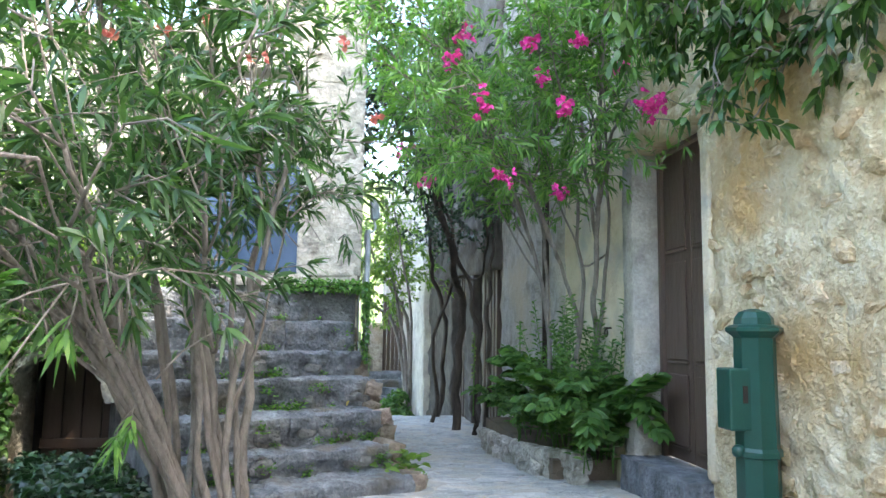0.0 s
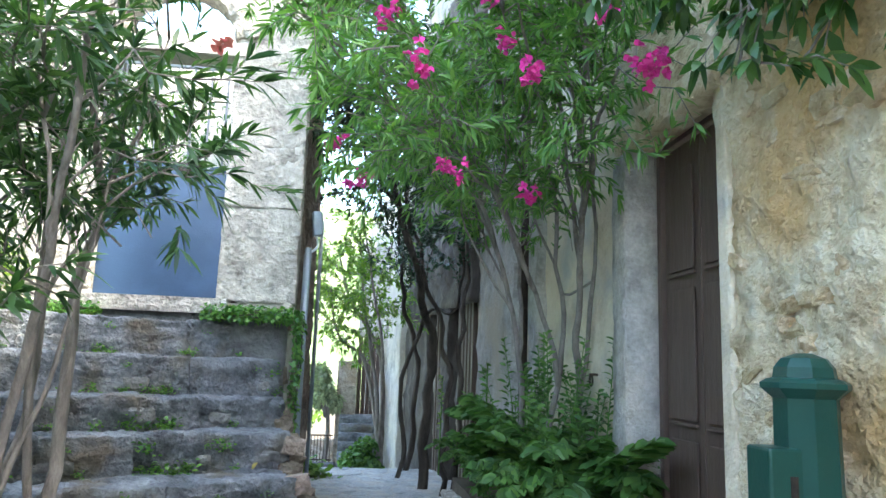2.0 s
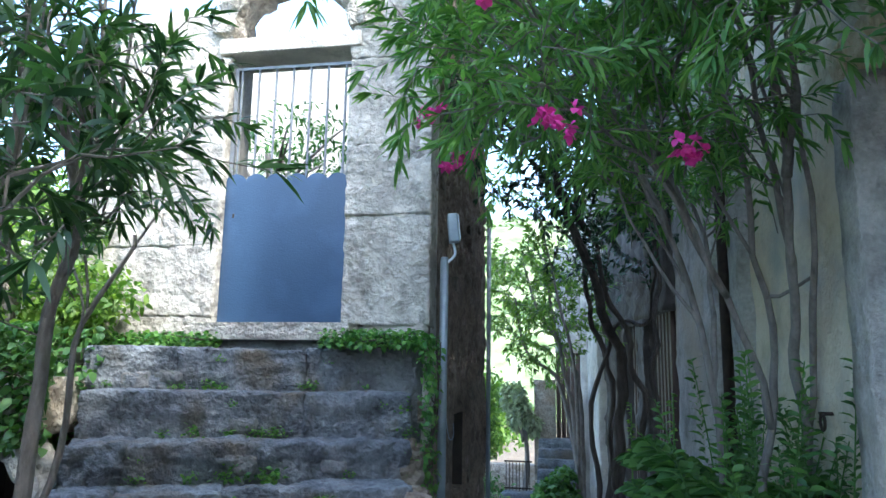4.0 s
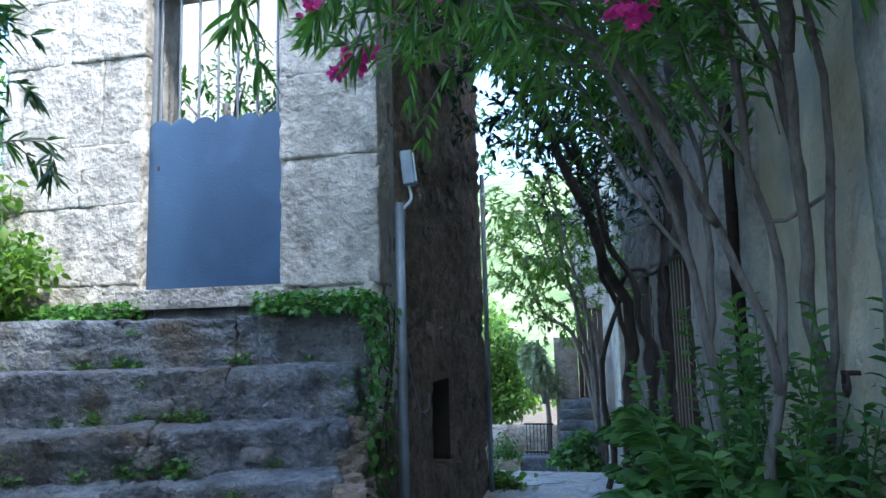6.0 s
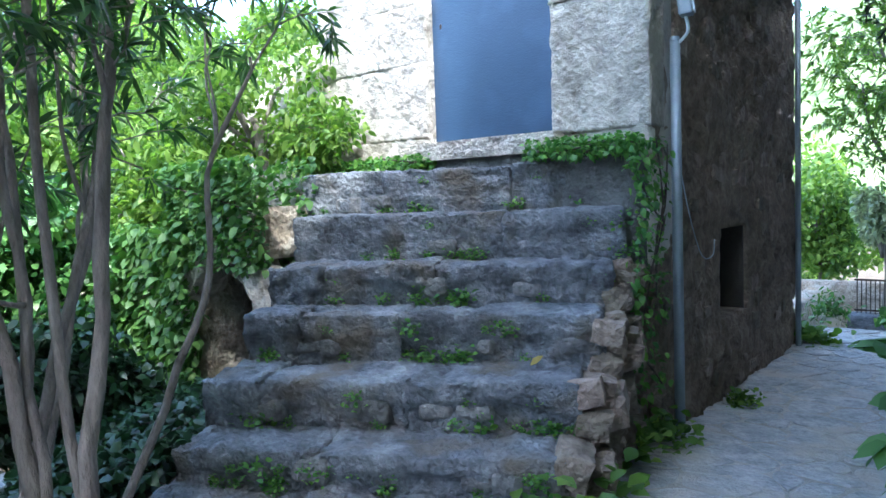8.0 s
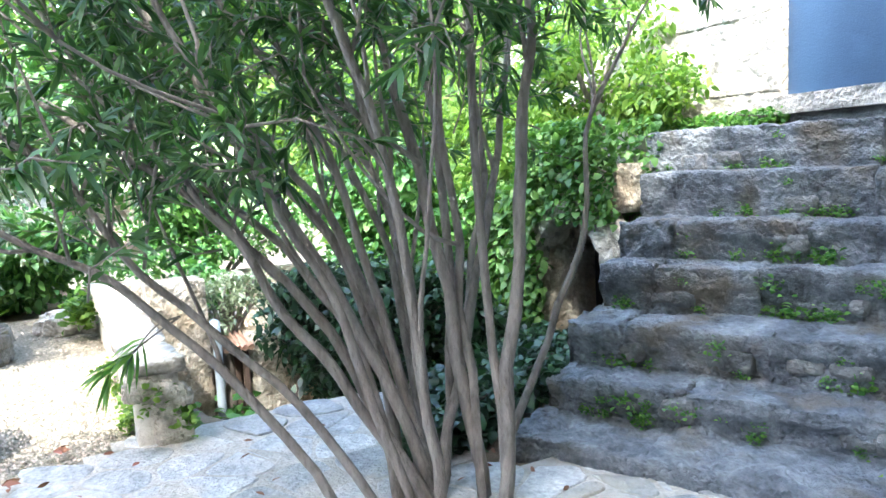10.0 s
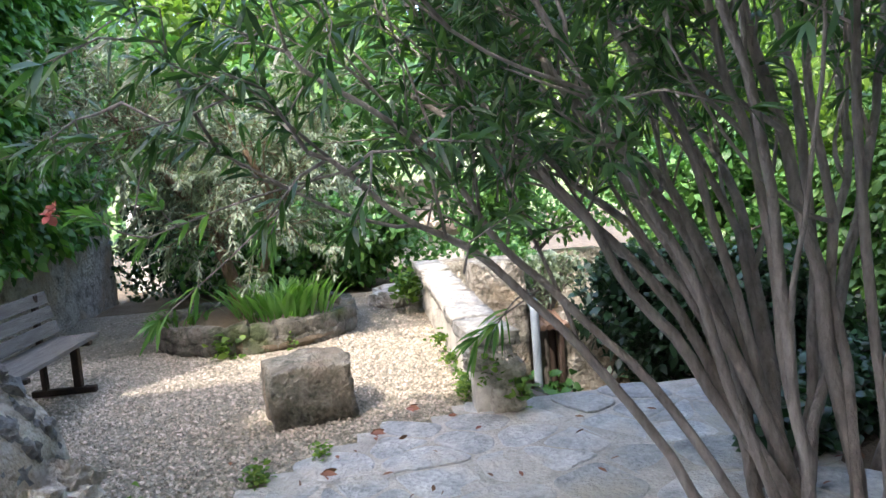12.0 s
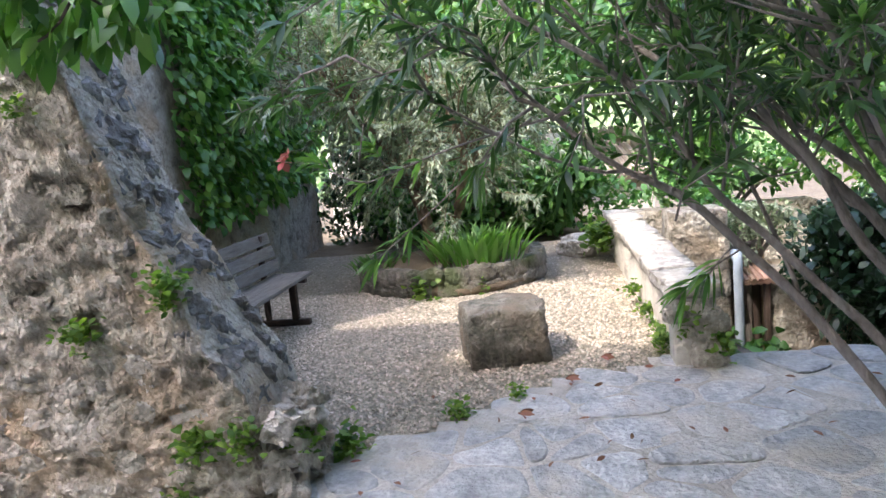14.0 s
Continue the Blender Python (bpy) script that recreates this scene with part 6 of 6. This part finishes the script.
part("blade", leaves("blade", [(-1.22, 7.78, 0.60)], [(0.2, 0.5, 0.3)], 0.10, 0.035, WINEPURPLE, 0.1, rng), yl)

# ---- flagstones ----
paving = structure("paving", sheet("paving", -3.8, 1.45, -2.4, 14.7, 0.15, JOINT, 0.005, lambda x, y: ground_z(x, y), lambda x, y: x > gravel_edge(y) + 0.02 if y < 4.4 else (x > -3.75 if y < 5.9 else x > -2.2)), "grey slate flagstone paving with lime mortar joints", "paving")
rng = np.random.default_rng(120)
pts = []
for j in range(57):
    for i in range(17):
        pts.append((-3.9 + 0.33 * i + 0.165 * (j % 2) + 0.15 * rng.normal(), -2.4 + 0.31 * j + 0.13 * rng.normal()))
rest = []
made = 0
for poly in polygon_cells(pts, -3.85, 1.42, -2.4, 14.7, 1.1):
    cx, cy = sum(p[0] for p in poly) / len(poly), sum(p[1] for p in poly) / len(poly)
    lim = gravel_edge(cy) + 0.08 if cy < 4.4 else (-3.72 if cy < 5.9 else -2.1)
    if cx < lim or (cy > 7.3 and cx < -1.05 + 0.15 * (7.3 - cy)) or (cy > 7.5 and cx > 0.8):
        continue
    zt = 0.011 + 0.003 * rng.normal()
    tilt = 0.006 * rng.normal(), 0.006 * rng.normal()
    inset = []
    for x, y in poly:
        d = max(0.05, math.hypot(x - cx, y - cy))
        inset.append((cx + (x - cx) * (1 - 0.017 / d), cy + (y - cy) * (1 - 0.017 / d)))
    dense = inset
    for cut in (0.2, 0.25):
        dense = [(p[0] + (q[0] - p[0]) * f, p[1] + (q[1] - p[1]) * f) for p, q in zip(dense, dense[1:] + dense[:1]) for f in (cut, 1 - cut)]
    ring0, ring1, ring2 = [], [], []
    for x, y in dense:
        d = max(0.05, math.hypot(x - cx, y - cy))
        jx = 0.016 * noise.noise(Vector((x * 8, y * 8, 3 + cx))) + 0.006 * noise.noise(Vector((x * 25, y * 25, cy)))
        f1, f2 = 1 - jx / d, 1 - (jx + 0.008) / d
        for lst, f, z in ((ring0, f1, -0.02), (ring1, f1, zt - 0.005), (ring2, f2, zt)):
            px, py = cx + (x - cx) * f, cy + (y - cy) * f
            lst.append((px - cx, py - cy, ground_z(px, py) + z + (px - cx) * tilt[0] + (py - cy) * tilt[1] + 0.003 * noise.noise(Vector((px * 6, py * 6, 0)))))
    n = len(dense)
    verts = ring0 + ring1 + ring2
    faces = [(k, (k + 1) % n, n + (k + 1) % n, n + k) for k in range(n)] + [(n + k, n + (k + 1) % n, 2 * n + (k + 1) % n, 2 * n + k) for k in range(n)] + [tuple(range(2 * n, 3 * n))]
    if made < 290 and 1.6 < cy < 8.6 and cx < 0.9:
        part("flagstone", mesh("flagstone", verts, faces, FLAG), paving, "", Matrix.Translation((cx, cy, 0)))
        made += 1
    else:
        rest.append(([(x + cx, y + cy, z) for x, y, z in verts], faces))
part("far_flagstones", mesh("far_flagstones", *join(*rest), FLAG), paving, kind="stuff")
